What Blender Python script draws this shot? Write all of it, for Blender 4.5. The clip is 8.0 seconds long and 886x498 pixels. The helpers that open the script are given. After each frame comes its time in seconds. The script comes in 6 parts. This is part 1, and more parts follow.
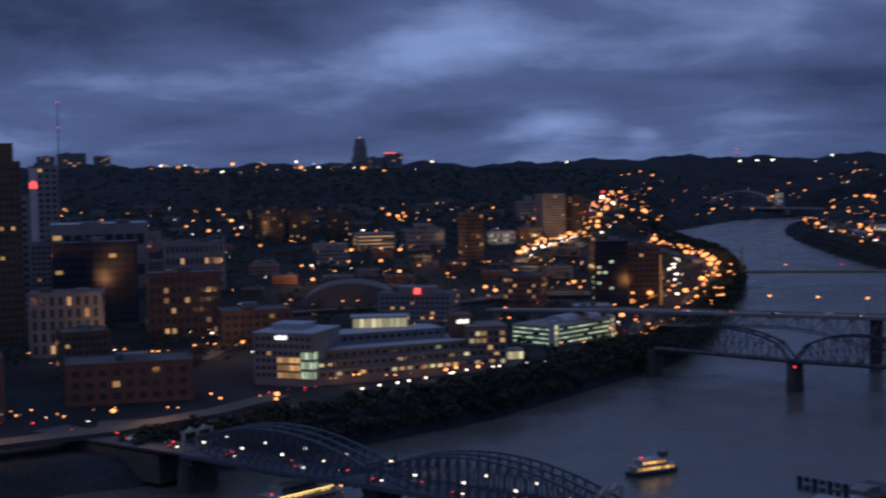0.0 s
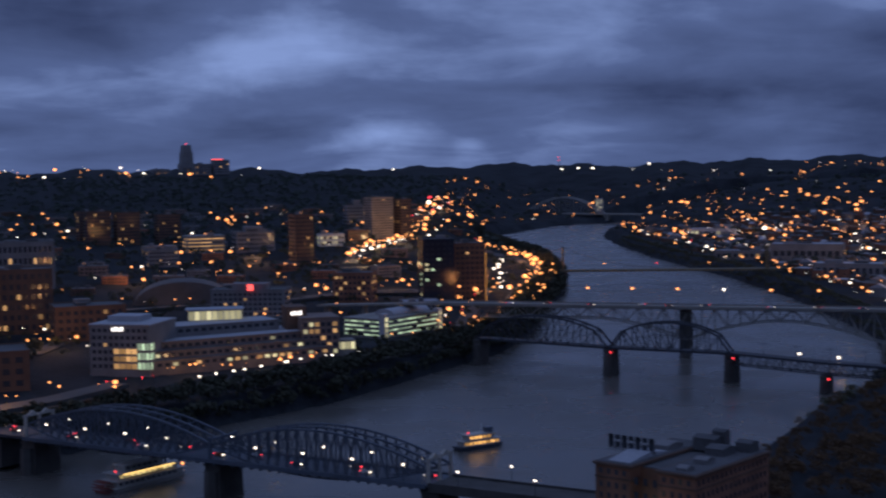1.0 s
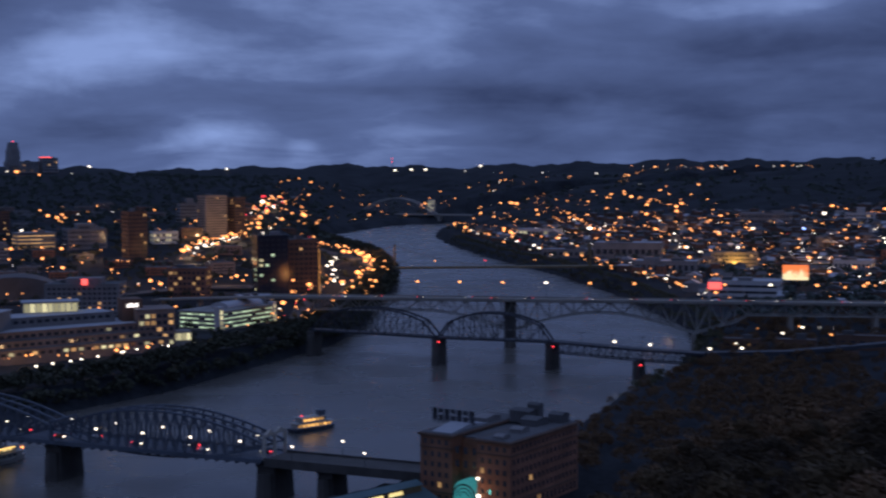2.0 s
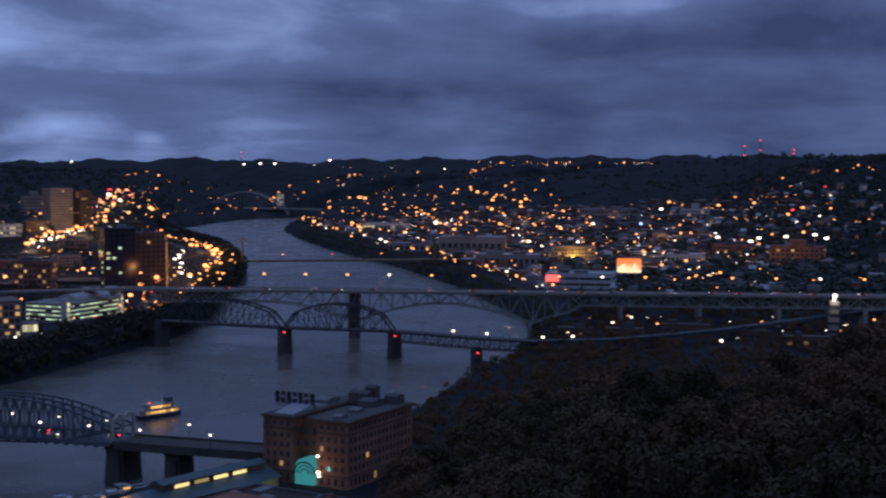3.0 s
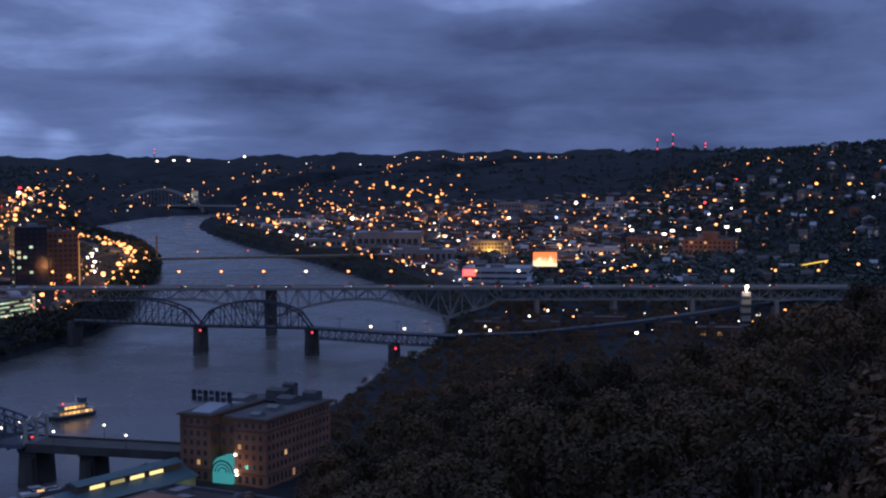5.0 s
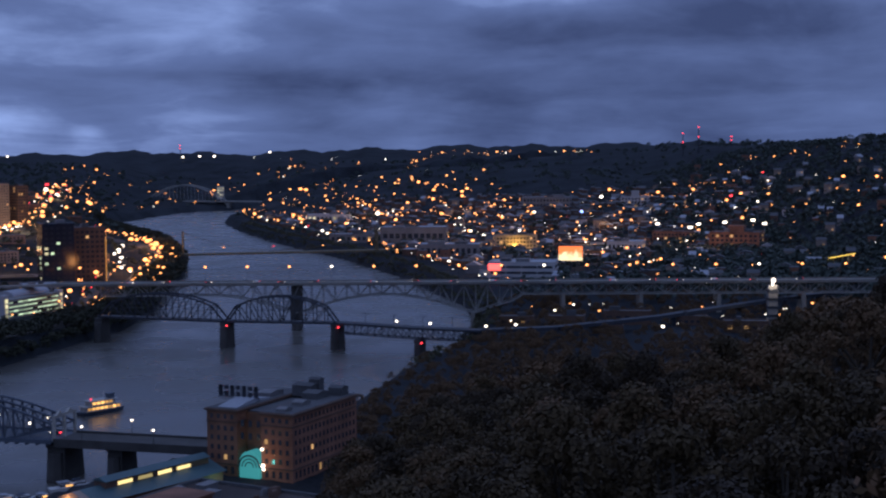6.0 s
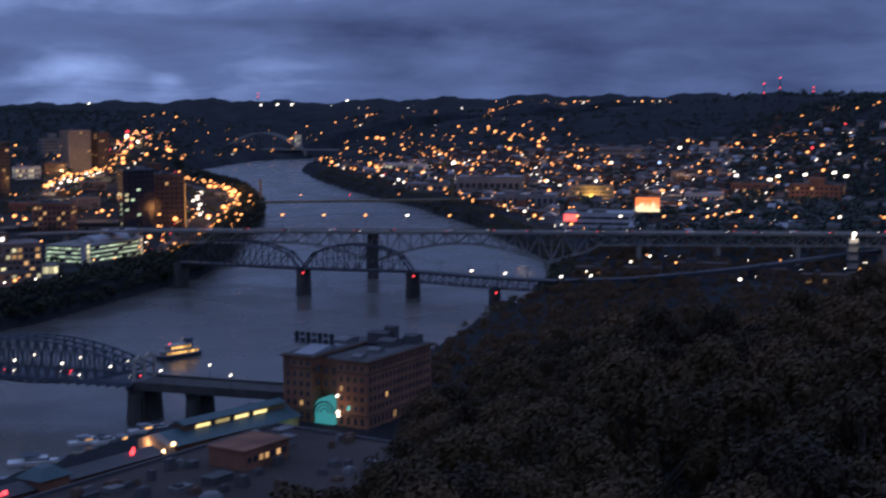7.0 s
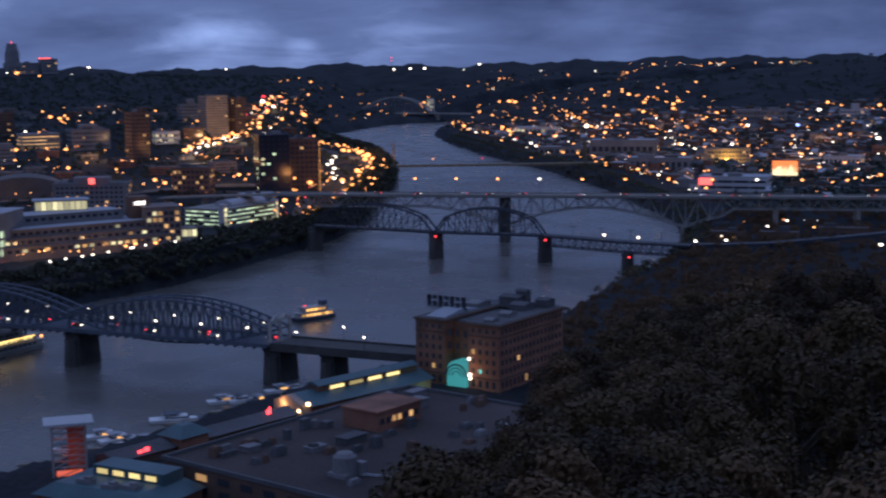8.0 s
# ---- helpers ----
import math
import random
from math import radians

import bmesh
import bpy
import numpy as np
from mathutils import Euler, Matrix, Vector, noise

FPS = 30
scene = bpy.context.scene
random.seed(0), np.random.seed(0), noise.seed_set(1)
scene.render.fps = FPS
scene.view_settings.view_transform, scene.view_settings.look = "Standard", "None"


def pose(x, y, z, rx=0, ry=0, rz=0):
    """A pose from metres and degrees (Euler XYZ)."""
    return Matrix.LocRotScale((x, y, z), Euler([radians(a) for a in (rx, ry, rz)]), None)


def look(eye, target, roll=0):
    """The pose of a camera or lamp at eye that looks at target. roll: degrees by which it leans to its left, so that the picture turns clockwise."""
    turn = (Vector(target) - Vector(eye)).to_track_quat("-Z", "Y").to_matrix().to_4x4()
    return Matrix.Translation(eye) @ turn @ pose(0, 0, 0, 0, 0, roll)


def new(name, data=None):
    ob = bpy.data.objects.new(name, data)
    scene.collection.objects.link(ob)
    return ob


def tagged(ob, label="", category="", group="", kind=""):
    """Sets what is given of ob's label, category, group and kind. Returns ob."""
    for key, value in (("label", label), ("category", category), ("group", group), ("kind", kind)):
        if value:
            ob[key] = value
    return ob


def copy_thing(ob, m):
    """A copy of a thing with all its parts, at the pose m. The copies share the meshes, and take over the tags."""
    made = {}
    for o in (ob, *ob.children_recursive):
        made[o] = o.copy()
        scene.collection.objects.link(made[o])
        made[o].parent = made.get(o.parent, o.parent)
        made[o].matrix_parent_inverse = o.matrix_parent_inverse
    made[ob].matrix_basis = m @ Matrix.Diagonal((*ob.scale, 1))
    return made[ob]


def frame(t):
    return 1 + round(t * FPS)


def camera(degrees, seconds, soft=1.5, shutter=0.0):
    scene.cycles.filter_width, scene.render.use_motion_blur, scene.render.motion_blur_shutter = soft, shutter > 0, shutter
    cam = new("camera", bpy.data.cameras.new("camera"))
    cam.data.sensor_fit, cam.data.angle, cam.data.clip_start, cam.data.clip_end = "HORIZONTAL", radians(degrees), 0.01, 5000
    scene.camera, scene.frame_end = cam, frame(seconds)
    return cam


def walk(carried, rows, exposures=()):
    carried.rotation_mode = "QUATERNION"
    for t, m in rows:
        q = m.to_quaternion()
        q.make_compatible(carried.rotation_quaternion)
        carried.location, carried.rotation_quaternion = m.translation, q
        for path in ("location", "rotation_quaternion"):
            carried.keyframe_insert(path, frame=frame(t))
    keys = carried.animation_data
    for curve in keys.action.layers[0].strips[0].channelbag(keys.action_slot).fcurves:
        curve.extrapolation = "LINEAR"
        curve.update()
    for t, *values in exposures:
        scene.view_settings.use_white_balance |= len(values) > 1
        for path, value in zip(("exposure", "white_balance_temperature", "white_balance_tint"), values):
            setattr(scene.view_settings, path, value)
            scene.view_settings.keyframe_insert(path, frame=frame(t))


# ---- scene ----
cam = camera(35.1, 8.0, soft=2.2, shutter=0.5)
# seconds, eye, then the turn in degrees
ROWS = [
    (0.0, -24.7, 105.0, 148.0, 86.40, 1.10, 21.95),
    (0.5, -20.6, 87.5, 144.0, 86.76, 0.95, 18.05),
    (1.0, -16.5, 70.0, 139.5, 86.68, 0.85, 14.87),
    (1.5, -12.3, 52.5, 136.0, 86.78, 0.65, 11.40),
    (2.0, -8.0, 34.2, 136.0, 86.70, 0.30, 8.10),
    (2.5, -3.6, 15.6, 136.5, 86.55, 0.00, 4.90),
    (2.8, -1.0, 4.6, 136.9, 86.48, -0.14, 3.05),
    (3.0, 0.0, 0.0, 137.0, 86.47, -0.17, 2.01),
    (3.5, 0.0, 0.0, 137.0, 86.47, 0.00, -0.00),
    (4.0, 0.0, 0.0, 137.0, 86.55, -0.04, -1.28),
    (5.5, 0.0, 0.0, 137.0, 86.15, 0.36, -1.30),
    (6.0, 0.0, 0.0, 137.0, 86.06, 0.52, -0.41),
    (6.5, 0.0, 0.0, 137.0, 85.37, 0.39, 0.72),
    (7.0, 0.0, 0.0, 137.0, 84.02, 0.19, 2.72),
    (7.5, 0.0, 0.0, 137.0, 82.60, 0.31, 5.38),
    (8.0, 0.0, 0.0, 137.0, 82.58, 0.65, 8.10),
]
walk(cam, [(t, pose(x, y, z, rx, ry, rz)) for t, x, y, z, rx, ry, rz in ROWS],
     [(0.0, -0.26), (0.5, -0.24), (1.0, -0.14), (1.5, -0.08), (3.0, 0.02), (4.0, 0.16), (5.5, 0.32), (7.0, 0.25), (8.0, 0.34)])

EYE = 137.0


# ---- small tools ----
class Geo:
    """Gathers boxes, beams and prisms into one mesh."""

    def __init__(self):
        self.v, self.f = [], []

    def add(self, vs, fs):
        n = len(self.v)
        self.v += [tuple(p) for p in vs]
        self.f += [tuple(i + n for i in f) for f in fs]
        return self

    def box(self, cx, cy, cz, sx, sy, sz, rz=0.0, taper=1.0):
        """A box on its base centre (cx, cy, cz)."""
        c, s = math.cos(rz), math.sin(rz)
        vs = []
        for k, q in ((0, 1.0), (1, taper)):
            for a, b in ((-1, -1), (1, -1), (1, 1), (-1, 1)):
                x, y = a * sx / 2 * q, b * sy / 2 * q
                vs.append((cx + c * x - s * y, cy + s * x + c * y, cz + k * sz))
        return self.add(vs, [(3, 2, 1, 0), (4, 5, 6, 7), (0, 1, 5, 4), (1, 2, 6, 5), (2, 3, 7, 6), (3, 0, 4, 7)])

    def beam(self, a, b, w, h=None):
        """A straight bar of section w by h from a to b."""
        a, b = Vector(a), Vector(b)
        d = (b - a).normalized()
        side = d.cross(Vector((0, 0, 1)))
        side = side.normalized() if side.length > 1e-4 else Vector((1, 0, 0))
        up = side.cross(d)
        h = w if h is None else h
        vs = [p + side * (i * w / 2) + up * (j * h / 2) for p in (a, b) for i, j in ((-1, -1), (1, -1), (1, 1), (-1, 1))]
        return self.add(vs, [(3, 2, 1, 0), (4, 5, 6, 7), (0, 1, 5, 4), (1, 2, 6, 5), (2, 3, 7, 6), (3, 0, 4, 7)])

    def prism(self, outline, z0, z1):
        n = len(outline)
        vs = [(x, y, z0) for x, y in outline] + [(x, y, z1) for x, y in outline]
        fs = [tuple(range(n - 1, -1, -1)), tuple(range(n, 2 * n))]
        fs += [(i, (i + 1) % n, n + (i + 1) % n, n + i) for i in range(n)]
        return self.add(vs, fs)

    def gable(self, cx, cy, cz, sx, sy, sz, rz=0.0):
        """A gable roof with its ridge along its own x."""
        c, s = math.cos(rz), math.sin(rz)
        pts = [(-1, -1, 0), (1, -1, 0), (1, 1, 0), (-1, 1, 0), (-1, 0, 1), (1, 0, 1)]
        vs = [(cx + c * a * sx / 2 - s * b * sy / 2, cy + s * a * sx / 2 + c * b * sy / 2, cz + k * sz) for a, b, k in pts]
        return self.add(vs, [(3, 2, 1, 0), (0, 1, 5, 4), (2, 3, 4, 5), (1, 2, 5), (3, 0, 4)])

    def vault(self, x0, x1, half, rise, z, thick, n=14):
        """A barrel vault of one piece along x, with end walls down to z."""
        vs = [(x, -half * math.cos(math.pi * i / n), z + rise * math.sin(math.pi * i / n) + (thick if i not in (0, n) else 0)) for x in (x0, x1) for i in range(n + 1)]
        fs = [(i, i + 1, n + 2 + i, n + 1 + i) for i in range(n)] + [tuple(range(n, -1, -1)), tuple(range(n + 1, 2 * n + 2)), (0, n + 1, 2 * n + 1, n)]
        return self.add(vs, fs)

    def tube(self, cx, cy, z0, z1, r0, r1=None, n=10):
        r1 = r0 if r1 is None else r1
        ring = [(math.cos(2 * math.pi * i / n), math.sin(2 * math.pi * i / n)) for i in range(n)]
        vs = [(cx + r0 * a, cy + r0 * b, z0) for a, b in ring] + [(cx + r1 * a, cy + r1 * b, z1) for a, b in ring]
        fs = [tuple(range(n - 1, -1, -1)), tuple(range(n, 2 * n))]
        fs += [(i, (i + 1) % n, n + (i + 1) % n, n + i) for i in range(n)]
        return self.add(vs, fs)

    def ball(self, cx, cy, cz, r, squash=1.0):
        """A small faceted globe."""
        n, rows = 8, 4
        vs, fs = [], []
        for i in range(rows + 1):
            p = math.pi * i / rows
            for j in range(n):
                q = 2 * math.pi * j / n
                vs.append((cx + r * math.sin(p) * math.cos(q), cy + r * math.sin(p) * math.sin(q), cz + r * squash * math.cos(p)))
        for i in range(rows):
            for j in range(n):
                fs.append((i * n + j, (i + 1) * n + j, (i + 1) * n + (j + 1) % n, i * n + (j + 1) % n))
        return self.add(vs, fs)

    def mesh(self, name, material):
        me = bpy.data.meshes.new(name)
        me.from_pydata(self.v, [], self.f)
        me.materials.append(material)
        me.update()
        return me


def thing(name, label, category, x=0.0, y=0.0, z=0.0, rz=0.0, group="", kind=""):
    """An Empty that carries a thing's parts."""
    ob = new(name)
    ob.empty_display_size = 0.5
    ob.matrix_basis = Matrix.Translation((x, y, z)) @ Matrix.Rotation(rz, 4, "Z")
    return tagged(ob, label, category, group, kind)


def part(name, geo, material, parent, label=""):
    """Links a Geo as one mesh object under a thing or a part."""
    ob = new(name, geo.mesh(name, material) if isinstance(geo, Geo) else geo)
    ob.parent = parent
    return tagged(ob, label) if label else ob


def solid(name, geo, material, label, category="", kind=""):
    """One mesh that is a thing or a piece of the setting by itself."""
    return tagged(new(name, geo.mesh(name, material)), label, category, "", kind)


# ---- world: an overcast dusk sky ----
def sky_world():
    world = bpy.data.worlds.new("dusk")
    scene.world = world
    world.use_nodes = True
    nt = world.node_tree
    nt.nodes.clear()
    N, L = nt.nodes.new, nt.links.new

    def math_node(op, a, b=None, c=None):
        n = N("ShaderNodeMath")
        n.operation = op
        for i, q in enumerate((a, b, c)):
            if q is None:
                continue
            if isinstance(q, (int, float)):
                n.inputs[i].default_value = q
            else:
                L(q, n.inputs[i])
        return n.outputs[0]

    coord = N("ShaderNodeTexCoord").outputs["Generated"]
    sep = N("ShaderNodeSeparateXYZ")
    L(coord, sep.inputs[0])
    x, y, z = sep.outputs
    zz = math_node("ADD", math_node("MAXIMUM", z, 0.0), 0.16)
    flat = N("ShaderNodeCombineXYZ")
    L(math_node("DIVIDE", x, zz), flat.inputs[0])
    L(math_node("DIVIDE", y, zz), flat.inputs[1])

    def noise_node(scale, detail, rough, dist, vec, offset):
        m = N("ShaderNodeMapping")
        m.inputs["Location"].default_value = offset
        L(vec, m.inputs[0])
        n = N("ShaderNodeTexNoise")
        n.inputs["Scale"].default_value = scale
        n.inputs["Detail"].default_value = detail
        n.inputs["Roughness"].default_value = rough
        n.inputs["Distortion"].default_value = dist
        L(m.outputs[0], n.inputs["Vector"])
        return n.outputs[0]

    big = noise_node(0.6, 3.0, 0.5, 0.3, flat.outputs[0], SKY_A)
    mid = noise_node(1.9, 6.0, 0.55, 0.4, flat.outputs[0], SKY_B)
    # azimuth to the right of +y and height, in degrees
    azim = math_node("MULTIPLY", math_node("ARCTAN2", x, y), 57.2958)
    elev = math_node("MULTIPLY", math_node("ARCSINE", z), 57.2958)
    warp = noise_node(9.0, 5.0, 0.6, 0.2, coord, (0.3, 0.7, 0.1))
    wide = N("ShaderNodeMapping")
    wide.inputs["Scale"].default_value = (1.0, 1.0, 2.8)
    L(coord, wide.inputs[0])
    puff = noise_node(7.0, 6.0, 0.52, 0.25, wide.outputs[0], (0.9, 0.2, 0.4))
    total = math_node("ADD", math_node("MULTIPLY", big, 0.45), math_node("MULTIPLY", mid, 0.46))
    total = math_node("ADD", total, math_node("MULTIPLY", puff, 0.56))
    lift = math_node("MULTIPLY", math_node("MINIMUM", math_node("MAXIMUM", math_node("SUBTRACT", z, 0.12), 0.0), 0.35), 0.7)
    total = math_node("ADD", total, math_node("ADD", lift, 0.095))
    for a, e, sa, se, gain in CLOUDS:
        da = math_node("DIVIDE", math_node("ADD", math_node("SUBTRACT", azim, a), math_node("MULTIPLY", math_node("SUBTRACT", warp, 0.5), sa * 1.6)), sa)
        de = math_node("DIVIDE", math_node("ADD", math_node("SUBTRACT", elev, e), math_node("MULTIPLY", math_node("SUBTRACT", warp, 0.5), se * 2.0)), se)
        q = math_node("ADD", math_node("MULTIPLY", da, da), math_node("MULTIPLY", de, de))
        total = math_node("ADD", total, math_node("MULTIPLY", math_node("EXPONENT", math_node("MULTIPLY", q, -1.0)), gain))
    ramp = N("ShaderNodeValToRGB")
    el = ramp.color_ramp.elements
    el[0].position, el[0].color = 0.44, (*SKY_DARK, 1)
    el[1].position, el[1].color = 1.12 / 1.2, (*SKY_LIGHT, 1)
    e2 = el.new(0.72)
    e2.color = (*SKY_MID, 1)
    L(math_node("MULTIPLY", total, 1 / 1.2), ramp.inputs[0])
    sky = N("ShaderNodeTexSky")
    sky.sky_type, sky.sun_disc = "NISHITA", False
    sky.sun_elevation, sky.sun_rotation = radians(-4), radians(180)
    bg_sky, bg_cloud, add, out = N("ShaderNodeBackground"), N("ShaderNodeBackground"), N("ShaderNodeAddShader"), N("ShaderNodeOutputWorld")
    bg_sky.inputs["Strength"].default_value = 0.05
    bg_cloud.inputs["Strength"].default_value = SKY_GAIN
    L(sky.outputs[0], bg_sky.inputs[0])
    L(ramp.outputs[0], bg_cloud.inputs[0])
    L(bg_sky.outputs[0], add.inputs[0])
    L(bg_cloud.outputs[0], add.inputs[1])
    L(add.outputs[0], out.inputs[0])


SKY_A, SKY_B = (3.1, 7.7, 0.0), (1.3, 0.4, 2.0)
SKY_DARK, SKY_MID, SKY_LIGHT = (0.018, 0.027, 0.067), (0.045, 0.066, 0.148), (0.117, 0.165, 0.325)
SKY_GAIN = 2.08
# cloud banks: azimuth, height, widths in degrees, gain
CLOUDS = [
    (-17.6, 1.3, 2.0, 0.55, 0.26), (-13.8, 0.9, 0.7, 0.3, 0.16), (-22.0, 4.6, 3.2, 1.6, 0.30), (-13.0, 7.5, 7.0, 1.6, 0.16), (-34.5, 3.4, 3.5, 0.6, 0.18),
    (-37.0, 6.0, 6.0, 2.4, -0.34), (-28.5, 5.2, 1.8, 1.4, -0.12), (-10.0, 4.6, 7.0, 3.2, 0.10), (13.0, 3.5, 10.0, 4.0, -0.12), (2.0, 4.5, 5.0, 3.0, -0.07),
    (-4.0, 3.0, 7.0, 0.7, -0.18), (10.0, 5.0, 12.0, 1.0, -0.12), (8.0, 1.4, 11.0, 1.4, -0.10), (-12.0, 1.4, 11.0, 1.5, 0.05), (-24.0, 1.2, 5.0, 0.7, -0.14), (3.0, 7.0, 8.0, 1.5, 0.08),
]
sky_world()
sun = new("sun", bpy.data.lights.new("sun", "SUN"))
sun.data.energy, sun.data.angle, sun.data.color = 0.03, radians(40), (0.75, 0.85, 1.0)
sun.matrix_basis = look((0, 0, 300), (120, 500, 0))


# ---- materials ----
def surface(name, colour, rough=0.8, metal=0.0, scale=0.4, vary=0.35, bump=0.0, fine=6.0, rand=0.0, spec=0.3):
    """A procedural surface: stains and grain at two scales, with an optional relief."""
    m = bpy.data.materials.new(name)
    m.use_nodes = True
    nt = m.node_tree
    N, L = nt.nodes.new, nt.links.new
    b = nt.nodes["Principled BSDF"]
    b.inputs["Roughness"].default_value, b.inputs["Metallic"].default_value = rough, metal
    b.inputs["Specular IOR Level"].default_value = spec
    co = N("ShaderNodeTexCoord").outputs["Object"]
    a, c = N("ShaderNodeTexNoise"), N("ShaderNodeTexNoise")
    a.inputs["Scale"].default_value, a.inputs["Detail"].default_value = scale * 0.25, 4
    c.inputs["Scale"].default_value, c.inputs["Detail"].default_value = scale * fine, 3
    L(co, a.inputs["Vector"]), L(co, c.inputs["Vector"])
    mx = N("ShaderNodeMath")
    mx.operation = "MULTIPLY_ADD"
    L(a.outputs[0], mx.inputs[0])
    mx.inputs[1].default_value = 0.6
    half = N("ShaderNodeMath")
    half.operation = "MULTIPLY"
    half.inputs[1].default_value = 0.4
    L(c.outputs[0], half.inputs[0]), L(half.outputs[0], mx.inputs[2])
    value = mx.outputs[0]
    if rand:
        info = N("ShaderNodeObjectInfo")
        r = N("ShaderNodeMath")
        r.operation = "MULTIPLY_ADD"
        L(info.outputs["Random"], r.inputs[0])
        r.inputs[1].default_value = rand
        L(value, r.inputs[2])
        value = r.outputs[0]
    ramp = N("ShaderNodeValToRGB")
    lo, hi = [k * (1 - vary) for k in colour], [min(1.0, k * (1 + vary)) for k in colour]
    ramp.color_ramp.elements[0].position, ramp.color_ramp.elements[0].color = 0.3, (*lo, 1)
    ramp.color_ramp.elements[1].position, ramp.color_ramp.elements[1].color = 0.7 + rand, (*hi, 1)
    L(value, ramp.inputs[0]), L(ramp.outputs[0], b.inputs["Base Color"])
    if bump:
        bp = N("ShaderNodeBump")
        bp.inputs["Strength"].default_value, bp.inputs["Distance"].default_value = 0.6, bump
        L(c.outputs[0], bp.inputs["Height"]), L(bp.outputs[0], b.inputs["Normal"])
    return m


def glow(name, colour, strength, sampled=False):
    """The glowing face of a lamp, a lit pane, a lit sign or a lit edge."""
    m = bpy.data.materials.new(name)
    m.use_nodes = True
    b = m.node_tree.nodes["Principled BSDF"]
    b.inputs["Base Color"].default_value = (*[0.3 * k for k in colour], 1)
    b.inputs["Emission Color"].default_value = (*colour, 1)
    b.inputs["Emission Strength"].default_value = strength
    m.cycles.emission_sampling = "AUTO" if sampled else "NONE"
    return m


def lit_pane(name, colour, strength):
    """A lit window: uneven warm light behind the glass, other in each pane."""
    m = glow(name, colour, strength)
    nt = m.node_tree
    b = nt.nodes["Principled BSDF"]
    info, r = nt.nodes.new("ShaderNodeObjectInfo"), nt.nodes.new("ShaderNodeMath")
    r.operation = "MULTIPLY_ADD"
    geo, both, wrap = nt.nodes.new("ShaderNodeNewGeometry"), nt.nodes.new("ShaderNodeMath"), nt.nodes.new("ShaderNodeMath")
    both.operation, wrap.operation = "ADD", "FRACT"
    nt.links.new(info.outputs["Random"], both.inputs[0])
    nt.links.new(geo.outputs["Random Per Island"], both.inputs[1])
    nt.links.new(both.outputs[0], wrap.inputs[0])
    nt.links.new(wrap.outputs[0], r.inputs[0])
    r.inputs[1].default_value, r.inputs[2].default_value = strength * 1.2, strength * 0.35
    nt.links.new(r.outputs[0], b.inputs["Emission Strength"])
    b.inputs["Roughness"].default_value = 0.15
    return m


def water_material():
    m = bpy.data.materials.new("river_water")
    m.use_nodes = True
    nt = m.node_tree
    N, L = nt.nodes.new, nt.links.new
    b = nt.nodes["Principled BSDF"]
    b.inputs["Base Color"].default_value = (0.085, 0.080, 0.072, 1)
    b.inputs["Roughness"].default_value, b.inputs["IOR"].default_value = 0.22, 1.33
    geo = N("ShaderNodeNewGeometry").outputs["Position"]
    a, c = N("ShaderNodeTexNoise"), N("ShaderNodeTexNoise")
    a.inputs["Scale"].default_value, a.inputs["Detail"].default_value = 0.02, 3
    c.inputs["Scale"].default_value, c.inputs["Detail"].default_value = 0.35, 4
    L(geo, a.inputs["Vector"]), L(geo, c.inputs["Vector"])
    ramp = N("ShaderNodeMapRange")
    ramp.inputs["From Min"].default_value, ramp.inputs["From Max"].default_value = 0.35, 0.65
    ramp.inputs["To Min"].default_value, ramp.inputs["To Max"].default_value = 0.20, 0.34
    L(a.outputs[0], ramp.inputs["Value"]), L(ramp.outputs[0], b.inputs["Roughness"])
    bp = N("ShaderNodeBump")
    bp.inputs["Strength"].default_value, bp.inputs["Distance"].default_value = 0.5, 0.35
    L(c.outputs[0], bp.inputs["Height"]), L(bp.outputs[0], b.inputs["Normal"])
    return m


WATER = water_material()
# ground tinted slightly blue: distance haze put into the base colour
EARTH = surface("hazed_wooded_ground", (0.024, 0.027, 0.031), 0.95, scale=0.06, vary=0.6, spec=0.04)
ASPHALT = surface("asphalt", (0.055, 0.053, 0.052), 0.85, scale=0.2)
CONCRETE = surface("concrete", (0.19, 0.18, 0.165), 0.85, scale=0.3, vary=0.3)
STONE = surface("dark_pier_stone", (0.055, 0.052, 0.050), 0.9, scale=0.5, vary=0.5)
STEEL_BLUE = surface("blue_grey_painted_steel", (0.062, 0.076, 0.10), 0.6, scale=0.4)
STEEL_DARK = surface("dark_rail_steel", (0.028, 0.032, 0.042), 0.7, scale=0.4)
STEEL_GREY = surface("grey_painted_steel", (0.23, 0.23, 0.22), 0.65, scale=0.3)
MAUVE = surface("mauve_brick", (0.15, 0.115, 0.105), 0.85, scale=0.3)
STEEL_TAN = surface("tan_painted_steel", (0.11, 0.092, 0.055), 0.7)
CREAM = surface("cream_portal_paint", (0.30, 0.28, 0.25), 0.7)
BRICK = surface("red_brown_brick", (0.20, 0.092, 0.060), 0.9, scale=0.4, vary=0.5, bump=0.05)
BRICK_DARK = surface("dark_brick", (0.10, 0.060, 0.045), 0.9, scale=0.4)
TAN = surface("tan_stone", (0.23, 0.18, 0.15), 0.85, scale=0.3)
GREY = surface("grey_cladding", (0.15, 0.145, 0.15), 0.7, scale=0.2)
WHITE = surface("white_cladding", (0.34, 0.34, 0.35), 0.6, scale=0.2, vary=0.15)
DARKGLASS = surface("dark_glass_wall", (0.020, 0.026, 0.040), 0.15, scale=0.1, spec=0.5)
ROOF = surface("dark_roof_felt", (0.075, 0.075, 0.08), 0.9, scale=0.15, vary=0.4)
ROOF_PALE = surface("pale_roof_membrane", (0.27, 0.28, 0.31), 0.7, scale=0.1, vary=0.2)
